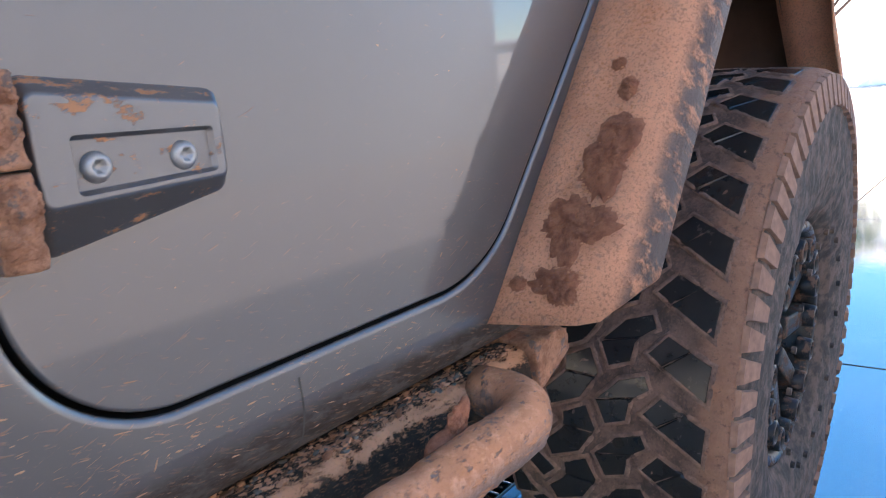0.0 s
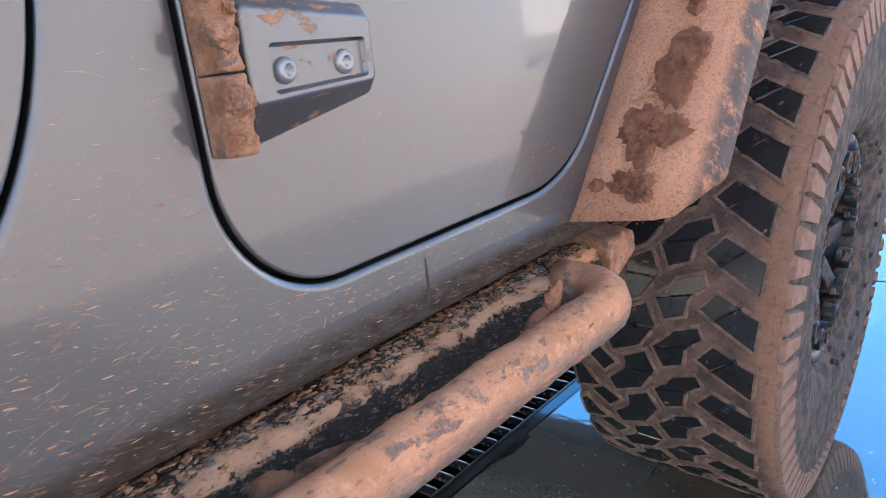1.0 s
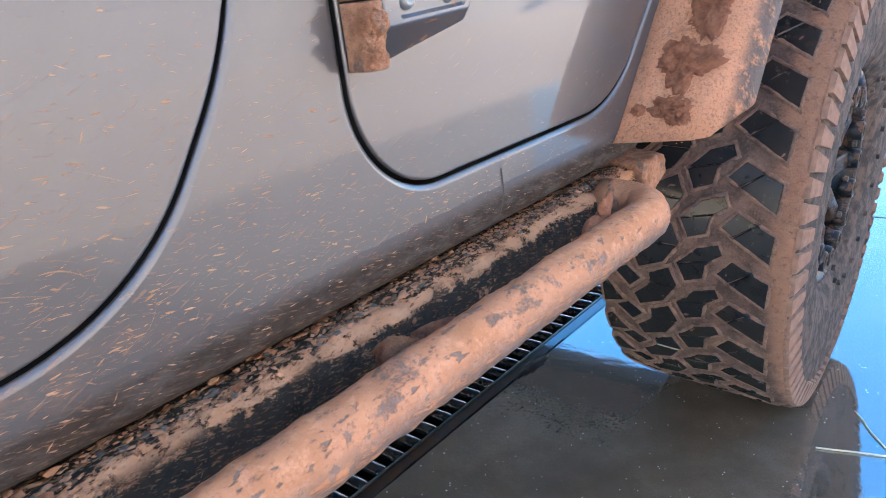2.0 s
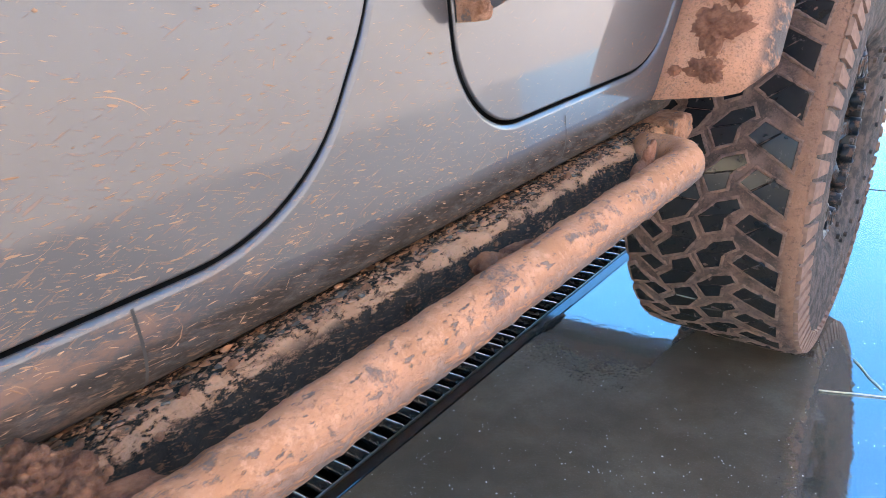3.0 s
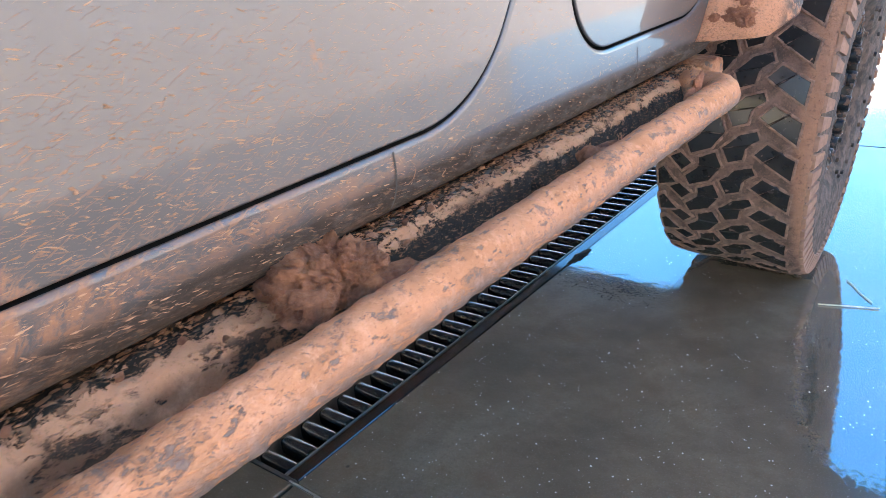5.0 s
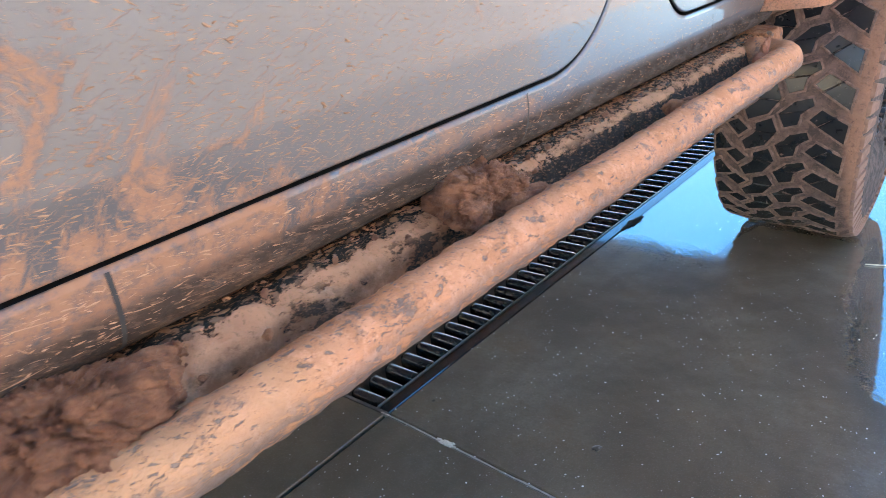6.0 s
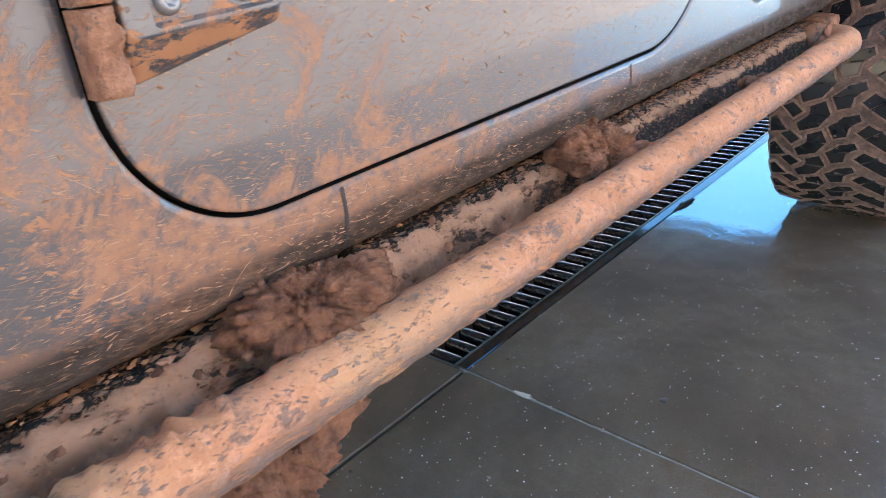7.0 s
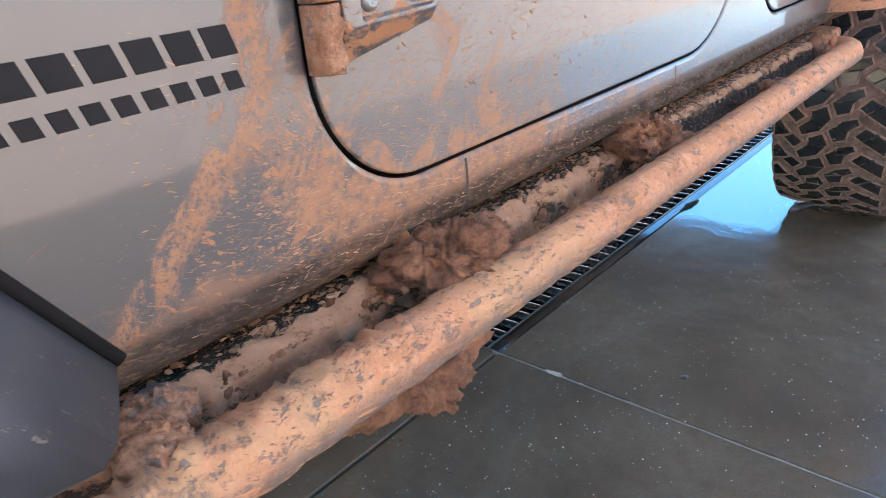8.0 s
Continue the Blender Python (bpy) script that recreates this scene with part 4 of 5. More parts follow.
def wheel():
    root = new("rear_wheel")
    root.parent = car
    foot = Matrix.Translation(Vector((0.10, WHEEL[1], 0.0)) * U)
    front = Matrix.Translation(Vector((0.10, WHEEL[1] - RADIUS, 0.0)) * U)
    root.matrix_basis = front @ Matrix.Rotation(radians(2.4), 4, "Z") @ front.inverted() @ foot @ Matrix.Rotation(radians(4.5), 4, "Y") @ foot.inverted()
    bm = bmesh.new()
    R = RADIUS
    prof = [(-0.135, 0.225), (-0.172, 0.262), (-0.186, 0.32), (-0.188, R - 0.075), (-0.182, R - 0.036), (-0.174, R - 0.017), (-0.15, R - 0.0085), (-0.07, R - 0.0060), (0.0, R - 0.0055),
            (0.07, R - 0.0058), (0.14, R - 0.0065), (0.163, R - 0.008), (0.174, R - 0.015)]
    fine = []
    for (a, b), (c, d) in zip(prof, prof[1:]):
        m = max(1, int(math.hypot(c - a, d - b) / 0.008))
        fine += [(a + (c - a) * k / m, b + (d - b) * k / m) for k in range(m)]
    fine.append(prof[-1])
    turned(bm, fine, WHEEL, 300)
    for v in bm.verts:
        v.co += (v.co - Vector(WHEEL)).normalized() * 0.0040 * noise.fractal(v.co * 60, 0.7, 2.0, 4)
        v.co.z = max(v.co.z, 0.001)
    tyre = part("tyre", bm, M_TYRE, root, "mud tyre with mud packed between its tread blocks")
    bm = bmesh.new()
    coarse = [(0.174, R - 0.015), (0.178, R - 0.030), (0.181, R - 0.055), (0.184, 0.40), (0.184, 0.35), (0.179, 0.30), (0.168, 0.262), (0.150, 0.238), (0.130, 0.232)]
    side = []
    for (a, b), (c, d) in zip(coarse, coarse[1:]):
        m = max(1, int(math.hypot(c - a, d - b) / 0.007))
        side += [(a + (c - a) * k / m, b + (d - b) * k / m) for k in range(m)]
    turned(bm, side + [coarse[-1]], WHEEL, 300)
    for v in bm.verts:
        v.co.x += 0.0022 * noise.fractal(v.co * 45, 0.8, 2.0, 5)
    part("sidewall", bm, M_SIDE, tyre, "sidewall smeared with brown mud")

    def block(halves, height=0.0026):
        bm = bmesh.new()
        for poly, lift in halves:
            loop = ccw([Vector(p) for p in poly])
            last = None
            for d, h in ((0.0, -0.012), (0.0, height - 0.002 + lift), (0.0018, height + lift)):
                ring = [bm.verts.new(on_tyre(p.x, p.y + 0.046, RADIUS - 0.006 + h - 0.10 * max(0.0, abs(p.x) - 0.13))) for p in inset(loop, d - 0.0015)]
                if last:
                    for i in range(len(ring)):
                        j = (i + 1) % len(ring)
                        bm.faces.new((last[i], last[j], ring[j], ring[i]))
                last = ring
            bm.faces.new(last)
        return bm

    def lips(halves):
        """A ragged ridge of mud pressed up round the foot of a block."""
        bm = bmesh.new()
        loops = [ccw([Vector(p) for p in poly]) for poly, _ in halves]

        def gap(p, other):
            best = 1.0
            for a, b in zip(other, other[1:] + other[:1]):
                f = min(1.0, max(0.0, (p - a).dot(b - a) / max(1e-9, (b - a).length_squared)))
                best = min(best, (p - a.lerp(b, f)).length)
            return best

        for loop in loops:
            others = [lp for lp in loops if lp is not loop]
            dense = []
            for a, b in zip(loop, loop[1:] + loop[:1]):
                m = max(2, int((b - a).length / 0.005))
                dense += [a.lerp(b, k / m) for k in range(m)]
            last = first = None
            for d, h in ((-0.0095, -0.008), (-0.0065, 0.0012), (-0.0035, 0.0034), (-0.0005, 0.0026), (0.0018, -0.006)):
                ring = []
                for p in inset(dense, d):
                    q = Vector((p.x, p.y, d))
                    wob = noise.fractal(q * 110, 0.7, 2.1, 3)
                    if others and min(gap(p, lp) for lp in others) < 0.0065:
                        wob = -5.0
                    ring.append(bm.verts.new(on_tyre(p.x + 0.0012 * max(-1.0, wob), p.y + 0.046, RADIUS - 0.006 + h + 0.0016 * wob - 0.10 * max(0.0, abs(p.x) - 0.13))))
                if last:
                    for i in range(len(ring)):
                        j = (i + 1) % len(ring)
                        bm.faces.new((last[i], last[j], ring[j], ring[i]))
                last = ring
        return bm

    kinds = [
        [([(0.054, 0.000), (0.079, 0.028), (0.110, 0.013), (0.074, -0.013)], 0.0), ([(0.112, 0.011), (0.141, -0.002), (0.138, -0.052), (0.078, -0.016)], 0.0008)],
        [([(-0.015, 0.008), (0.015, 0.041), (0.052, 0.055), (0.060, 0.037), (0.040, 0.022)], 0.0), ([(-0.017, 0.004), (0.036, 0.018), (0.032, 0.012), (0.028, -0.016), (-0.002, -0.028)], 0.0007)],
        [([(-0.069, 0.041), (-0.070, 0.061), (-0.034, 0.081), (-0.018, 0.046), (-0.022, 0.041)], 0.0), ([(-0.100, 0.005), (-0.068, 0.037), (-0.024, 0.037), (-0.044, 0.003), (-0.090, -0.018)], 0.0007)],
        [([(-0.140, 0.053), (-0.115, 0.068), (-0.088, 0.044), (-0.110, 0.022)], 0.0)],
        [([(-0.170, 0.007), (-0.156, 0.020), (-0.124, -0.021), (-0.168, -0.036)], 0.0)],
    ]
    c = Vector(WHEEL) * U
    for name, maker, material, flat in (("tread_block", block, M_RUBBER, False), ("packed_mud", lips, M_PACKED, True)):
        for halves in kinds:
            first = part(name, maker(halves), material, tyre, smooth=flat)
            for k in range(1, PITCHES):
                ob = new(name, first.data)
                ob.parent = tyre
                ob.matrix_basis = Matrix.Translation(c) @ Matrix.Rotation(2 * math.pi * k / PITCHES, 4, "X") @ Matrix.Translation(-c)
    # shoulder lugs on the sidewall
    lug = bmesh.new()
    for a, b, h in ((-0.020, 0.020, 0.0),):
        lo = [(R - 0.070, a + 0.004), (R - 0.070, b - 0.008), (R - 0.012, b), (R - 0.012, a)]
        base = [lug.verts.new(on_tyre(0.172 if r > R - 0.04 else 0.178, v, r)) for r, v in lo]
        top = [lug.verts.new(on_tyre(0.181 if r > R - 0.04 else 0.190, v * 0.86, r - (0.003 if r > R - 0.04 else -0.003))) for r, v in lo]
        lug.faces.new(top)
        for i in range(4):
            lug.faces.new((base[i], base[(i + 1) % 4], top[(i + 1) % 4], top[i]))
    first = part("shoulder_lug", lug, M_LUG, tyre, smooth=False)
    for k in range(1, PITCHES * 2):
        ob = new("shoulder_lug", first.data)
        ob.parent = tyre
        c = Vector(WHEEL) * U
        ob.matrix_basis = Matrix.Translation(c) @ Matrix.Rotation(math.pi * k / PITCHES, 4, "X") @ Matrix.Translation(-c)
    # rim
    bm = bmesh.new()
    turned(bm, [(0.130, 0.236), (0.150, 0.232), (0.154, 0.222), (0.148, 0.212), (0.128, 0.206), (0.05, 0.200), (0.03, 0.19), (0.022, 0.10), (0.022, 0.0)], WHEEL, 96)
    rim = part("rim", bm, M_RIM, root, "glossy black wheel rim splashed with mud")
    spoke = bmesh.new()
    prof = [(-0.032, 0.07), (0.032, 0.07), (0.024, 0.198), (-0.024, 0.198)]
    lo = [spoke.verts.new((0.024, WHEEL[1] + a, WHEEL[2] + b)) for a, b in prof]
    hi = [spoke.verts.new((0.085 if b < 0.1 else 0.105, WHEEL[1] + a * 0.7, WHEEL[2] + b)) for a, b in prof]
    spoke.faces.new(hi)
    for i in range(4):
        spoke.faces.new((lo[i], lo[(i + 1) % 4], hi[(i + 1) % 4], hi[i]))
    bmesh.ops.bevel(spoke, geom=list(spoke.edges), offset=0.005, segments=2, profile=0.5, affect="EDGES")
    first = part("spoke", spoke, M_RIM, rim)
    for k in range(1, 8):
        ob = new("spoke", first.data)
        ob.parent = rim
        c = Vector(WHEEL) * U
        ob.matrix_basis = Matrix.Translation(c) @ Matrix.Rotation(math.pi * k / 4, 4, "X") @ Matrix.Translation(-c)
    bm = bmesh.new()
    turned(bm, [(0.03, 0.075), (0.09, 0.072), (0.100, 0.06), (0.102, 0.0)], WHEEL, 40)
    part("hub_cap", bm, M_RIM, rim)
    pocket = bmesh.new()
    turned(pocket, [(0.112, 0.024), (0.138, 0.023), (0.141, 0.019), (0.136, 0.015), (0.116, 0.013), (0.114, 0.0)], (WHEEL[0] + 0.02, WHEEL[1], WHEEL[2] + 0.180), 20)
    first = part("rim_pocket", pocket, M_RIM, rim, "dark round pocket in the rim face")
    for k in range(1, 16):
        ob = new("rim_pocket", first.data)
        ob.parent = rim
        ob.matrix_basis = Matrix.Translation(c) @ Matrix.Rotation(2 * math.pi * k / 16, 4, "X") @ Matrix.Translation(-c)
    nut = bmesh.new()
    turned(nut, [(0.148, 0.0065), (0.155, 0.006), (0.156, 0.0)], (0, WHEEL[1], WHEEL[2] + 0.220), 12)
    first = part("rim_bolt", nut, M_SIDE, rim, smooth=False)
    for k in range(1, 20):
        ob = new("rim_bolt", first.data)
        ob.parent = rim
        c = Vector(WHEEL) * U
        ob.matrix_basis = Matrix.Translation(c) @ Matrix.Rotation(2 * math.pi * k / 20, 4, "X") @ Matrix.Translation(-c)
    part("axle", turned(bmesh.new(), [(-1.5, 0.05), (-0.1, 0.05)], WHEEL, 24), M_UNDER, root, "muddy rear axle")


wheel()


# ---- decal on the fender: plain slanted bars ----
def decal():
    root = new("fender_decal")
    root.parent = car
    tagged(root, "charcoal decal bars on the fender")
    for z, h, count, y0, pitch, w in ((0.9705, 0.0235, 8, -1.046, 0.0315, 0.025), (0.9440, 0.0145, 9, -1.046, 0.0228, 0.0155)):
        for k in range(count):
            y = y0 - k * pitch
            bm = bmesh.new()
            loop = [Vector((y - w, z)), Vector((y, z)), Vector((y - h * 0.3, z + h)), Vector((y - w - h * 0.3, z + h))]
            ring = rings(bm, loop, [(0, 0.0003), (0.0004, 0.0011)])
            bm.faces.new(ring)
            part("bar", bm, M_DECAL, root, smooth=False)


decal()


# ---- loose mud ----
def clod(name, lumps, material, label, seed, category="mud", rough=1.0):
    """One clod: the common skin of several lumps, pushed in and out by noise."""
    bm = bmesh.new()
    centre = sum((Vector(c) for c, _ in lumps), Vector()) / len(lumps)
    off = Vector((seed * 3.7, seed * 1.9, seed * 5.3))
    for v in bmesh.ops.create_icosphere(bm, subdivisions=6 if rough > 0.9 else 5, radius=1.0)["verts"]:
        n = v.co.normalized()
        far = 0.004
        for c, size in lumps:
            d = Vector([n[i] / size[i] for i in range(3)])
            o = Vector([(centre[i] - c[i]) / size[i] for i in range(3)])
            a, b, k = d.dot(d), o.dot(d), o.dot(o) - 1
            if b * b - a * k > 0:
                far = max(far, (-b + math.sqrt(b * b - a * k)) / a)
        q = centre + n * far
        w = q + Vector((0.010, 0.014, 0.006)) * noise.noise(q * 45 + off)
        near, cores = noise.voronoi(Vector((w.x * 30, w.y * 26, w.z * 58 + w.y * 14)) + off)
        small = noise.voronoi(w * 88 + off)[0]
        crack = max(0.0, 1.0 - (near[1] - near[0]) / 0.14) * 0.0075 + max(0.0, 1.0 - (small[1] - small[0]) / 0.18) * 0.003
        h = 0.011 * noise.noise(q * 26 + off) + 0.005 * (0.5 - near[0]) + 0.011 * noise.noise(cores[0] * 5.3) + 0.004 * (0.45 - small[0]) - crack + 0.0038 * noise.fractal(q * 150 + off, 0.5, 2.1, 4)
        v.co = q + n * h * rough
    bm.normal_update()
    skin = [(v.co.copy(), v.normal.copy()) for v in bm.verts]
    ob = tagged(finish(name, bm, material), label, category, "mud clods on the rail")
    if rough > 0.6:
        rng = random.Random(seed)
        bits = bmesh.new()
        for i in range(int(160 * rough)):
            p, n = rng.choice(skin)
            r = rng.choice((0.0015, 0.002, 0.002, 0.003, 0.003, 0.004, 0.006))
            lump(bits, p - n * r * 0.25, (r * rng.uniform(0.8, 1.5), r * rng.uniform(0.8, 1.5), r), seed + i * 0.37, 2 if r < 0.004 else 3, 0.75, 1.5, rng.random() * 3)
        part("crust", bits, material, ob, "crust of small crumbs on the clod")
    return ob


clod("mud_clod", [((0.002, -0.355, 0.722), (0.040, 0.042, 0.030)), ((0.012, -0.318, 0.716), (0.036, 0.036, 0.032)), ((0.022, -0.385, 0.712), (0.030, 0.030, 0.020)), ((0.046, -0.270, 0.700), (0.018, 0.03, 0.014))],
     M_DAMP, "damp red-brown mud clod wedged behind the step tube", 3)
clod("mud_clod", [((0.010, -0.870, 0.728), (0.048, 0.055, 0.026)), ((0.030, -0.815, 0.726), (0.044, 0.050, 0.028)), ((0.045, -0.86, 0.716), (0.034, 0.05, 0.024)), ((0.020, -0.78, 0.722), (0.036, 0.036, 0.022)), ((-0.005, -0.91, 0.716), (0.028, 0.034, 0.016))],
     M_DAMP, "large damp red-brown mud clod lying on the rail", 11)
clod("mud_clod", [((0.040, 0.20, 0.690), (0.016, 0.052, 0.016)), ((0.030, 0.165, 0.694), (0.016, 0.022, 0.016))], M_DAMP, "small damp mud clod between rail and tube", 19, rough=0.5)
clod("mud_clod", [((0.050, 0.520, 0.700), (0.010, 0.026, 0.018)), ((0.053, 0.540, 0.714), (0.007, 0.014, 0.020)), ((0.055, 0.553, 0.728), (0.004, 0.006, 0.016))], M_RED, "upright flake of red mud behind the tube", 23, rough=0.3)
clod("mud_clod", [((0.060, -0.98, 0.640), (0.032, 0.05, 0.028)), ((0.058, -0.92, 0.634), (0.032, 0.05, 0.036)), ((0.056, -0.87, 0.650), (0.028, 0.030, 0.024)), ((0.062, -1.03, 0.648), (0.028, 0.034, 0.022))],
     M_DAMP, "damp mud clod hanging under the step tube", 31)
clod("mud_clod", [((0.000, -1.185, 0.708), (0.040, 0.036, 0.024)), ((0.055, -1.215, 0.704), (0.036, 0.032, 0.032))], M_CAKED, "mud packed between rail and fender flare", 41, rough=0.7)


ICO = bmesh.new()
bmesh.ops.create_icosphere(ICO, subdivisions=1, radius=1.0)
ICO_V = np.array([v.co for v in ICO.verts])
ICO_F = np.array([[v.index for v in f.verts] for f in ICO.faces])
ICO.free()


def scatter(name, spots, material, label, seed):
    """Many small lumps (centre, size, turn about x) in one mesh."""
    rng = np.random.default_rng(seed)
    vs, fs = [], []
    for c, size, turn in spots:
        v = ICO_V * rng.uniform(0.5, 1.35, (len(ICO_V), 1)) * np.array(size)
        co, si = math.cos(turn), math.sin(turn)
        v = np.stack((v[:, 0], v[:, 1] * co - v[:, 2] * si, v[:, 1] * si + v[:, 2] * co), axis=1) + np.array(c)
        fs.append(ICO_F + len(vs) * len(ICO_V))
        vs.append(v * U)
    me = bpy.data.meshes.new(name)
    me.from_pydata(np.concatenate(vs).tolist(), [], np.concatenate(fs).tolist())
    me.materials.append(material)
    return tagged(new(name, me), label, "mud", kind="stuff")


def crumbs():
    """Grit and small crumbs in the gap between sill and rail."""
    rng = random.Random(5)
    for name, mat, count, label in (("mud_crumbs", M_DRY, 1700, "tan mud crumbs strewn along the rail"), ("grit", M_GRIT, 2600, "brown grit strewn along the rail")):
        spots = []
        for _ in range(count):
            y = rng.uniform(-1.15, 0.76)
            if y < -0.4 and rng.random() < 0.65:
                continue
            r = rng.choice((0.0007, 0.0009, 0.0012, 0.0015, 0.002)) * (1.9 if rng.random() < 0.06 else 1)
            x = rng.uniform(-0.066, -0.034)
            spots.append(((x, y, 0.706 + r * 0.4 + 0.004 * min(1, max(0.15, -y * 1.3))), (r, r * rng.uniform(0.9, 2.2), r * 0.55), 0.0))
        scatter(name, spots, mat, label, 4)
    spots, grey = [], []
    for _ in range(1300):
        y = rng.uniform(-1.18, 0.77)
        if y < -0.4 and rng.random() < 0.85:
            continue
        fore = min(1.0, max(0.0, (-0.5 - y) / 0.4))
        x = rng.triangular(-0.072, -0.022, -0.046)
        r = rng.choice((0.0015, 0.002, 0.0028, 0.004)) * (1.0 + 0.5 * fore)
        spot = ((x, y, 0.7065 + 0.004 * min(1, max(0.15, -y * 1.3)) + rng.uniform(-0.001, 0.001)), (r, r * rng.uniform(0.8, 1.7), r * 0.5), rng.uniform(-0.3, 0.3))
        (grey if rng.random() < 0.35 and y > -0.35 else spots).append(spot)
    scatter("mud_chips", spots, M_DRY, "flat tan mud chips lying on the rail", 6)
    scatter("stone_chips", grey, M_GREYCHIP, "grey-brown gritty chips lying on the rail", 7)
    spots = [((-0.03 + 0.01 * rng.random(), y + rng.uniform(-0.02, 0.02), 0.712 + 0.004 * rng.random()), (0.0042, 0.0058, 0.0040), rng.random()) for y in (0.02, -0.12, -0.19, -0.25, -0.5, -0.56, -0.63, -0.99, -1.06, 0.42, 0.55)]
    scatter("mud_pebbles", spots, M_DAMP, "damp brown mud pebbles along the sill", 9)


crumbs()


def floor_sparkle_grit():
    """Pale chips that double as painted sparkles, and a dark patch, on the wet floor."""
    rng = random.Random(17)
    spots = []
    while len(spots) < 950:
        x, y = rng.uniform(-0.54, 0.62), rng.uniform(-0.95, 1.7)
        if noise.noise(Vector((x * 5, y * 5, 2.0))) + rng.uniform(-0.5, 0.5) < 0.0:
            continue
        if y > 0.85 and rng.random() < 0.85:
            continue
        r = rng.choice((0.0005, 0.0006, 0.0008, 0.001, 0.0015))
        spots.append(((x, y, 0.0003), (r * rng.uniform(1, 2), r, r * 0.6), 0.0))
    scatter("floor_sparkle_grit", spots, M_CHIP, "pale stone chips and painted sparkles strewn on the wet floor", 18)
    bm = bmesh.new()
    # flat dark patch laid beside the drain frame
    lump(bm, (-0.534, 1.195, 0.001), (0.013, 0.052, 0.002), 4, 4, 0.9)
    # flat dark discs drawn for pits and stains in the concrete
    for n, (x, y, r) in enumerate(((-0.085, 0.095, 0.012), (-0.347, -0.488, 0.007), (0.16, -0.33, 0.006))):
        spot = bmesh.new()
        lump(spot, (x, y, 0.0), (r * 0.7, r * 0.8, 0.0010), 6 + n, 3, 0.6)
        tagged(finish("dark_spot", spot, M_RAIL), "small dark spot on the wet concrete", "tar spot", "tar spots")
    tagged(finish("dark_patch", bm, M_GAP), "thin dark patch beside the drain frame", "scrap")


floor_sparkle_grit()


def straw():
    for (x0, y0), (x1, y1) in (((0.178, 1.182), (0.314, 1.224)), ((0.214, 1.358), (0.292, 1.249))):
        bm = bmesh.new()
        a, b = Vector((x0, y0, 0.003)), Vector((x1, y1, 0.003))
        path = [a.lerp(b, k / 8) + Vector((0.002 * math.sin(k), 0, 0)) for k in range(9)]
        sweep(bm, path, [(0.0018 * math.cos(k), 0.0018 * math.sin(k)) for k in np.arange(0, 6.2, 1.05)])
        tagged(finish("straw", bm, M_STRAW), "pale dry straw lying on the wet floor", "straw", "straws by the tyre")


straw()


def near_gap(y, z, reach=0.010):
    p = Vector((y, z))
    for lp in (REAR_LOOP, FRONT_LOOP):
        for a, b in zip(lp, lp[1:] + lp[:1]):
            f = min(1.0, max(0.0, (p - a).dot(b - a) / max(1e-9, (b - a).length_squared)))
            if (p - a.lerp(b, f)).length < reach:
                return True
    return False


def side_x(z):
    """How far out the painted side lies at a height."""
    return float(np.interp(z, (0.732, 0.741, 0.754, 0.768, 0.780, 0.790), (-0.028, -0.016, -0.008, -0.003, -0.0008, 0.0)))


def mud_weight(y, z):
    weight = (0.10 + 0.90 * min(1.0, max(0.0, (0.45 - y) / 1.1))) * (0.16 + 0.84 * min(1.0, max(0.0, (1.02 - z) / 0.22)))
    if y > 0.19 and z > 0.83:
        weight *= 0.06
    if y < -1.06:
        weight *= 0.25
    if z < 0.788:
        weight *= 0.22
    return weight


def strokes():
    """Thin curved strokes of dried splashes, each a low ridge that tapers off."""
    rng = random.Random(14)
    vs, fs = [], []
    made = 0
    while made < 3400:
        y, z = rng.uniform(-1.16, 0.70), 0.752 + 0.36 * rng.random() ** 1.5
        if rng.random() > mud_weight(y, z):
            continue
        long_one = rng.random() < 0.04
        length = rng.uniform(0.018, 0.045) if long_one else rng.uniform(0.003, 0.012)
        way = radians(rng.gauss(-6, 11)) if rng.random() < 0.93 else radians(rng.uniform(-70, 70))
        bend = rng.gauss(0, 22 if long_one else 12)
        wide = rng.choice((0.00022, 0.0003, 0.0004, 0.0005, 0.0008)) * (0.7 if long_one else 1.0)
        high = wide * rng.uniform(0.5, 0.9)
        n, rows_, ok = 6, [], True
        p, a = Vector((y, z)), way
        for k in range(n):
            f = k / (n - 1)
            if near_gap(p.x, p.y, 0.0095) or p.y < 0.745:
                ok = False
                break
            t = Vector((math.cos(a), math.sin(a)))
            w = wide * (0.15 + 1.1 * math.sin(math.pi * min(1.0, 0.12 + 0.88 * f)) ** 0.8) * rng.uniform(0.7, 1.3)
            x = side_x(p.y)
            side = Vector((-t.y, t.x)) * w
            rows_.append([(x - 0.0003, p.x + side.x, p.y + side.y), (x + high * w / wide, p.x, p.y), (x - 0.0003, p.x - side.x, p.y - side.y)])
            p = p + t * (length / (n - 1))
            a += bend * length / (n - 1)
        if not ok:
            continue
        base = len(vs)
        for row in rows_:
            vs += [(u * U, v * U, w * U) for u, v, w in row]
        for k in range(n - 1):
            for m in range(2):
                q = base + 3 * k + m
                fs.append((q, q + 1, q + 4, q + 3))
        made += 1
    me = bpy.data.meshes.new("mud_strokes")
    me.from_pydata(vs, [], fs)
    me.materials.append(M_STROKE)
    me.polygons.foreach_set("use_smooth", [True] * len(me.polygons))
    tagged(new("mud_strokes", me), "thin tan strokes of dried mud on the silver paint", "mud", kind="stuff")


strokes()


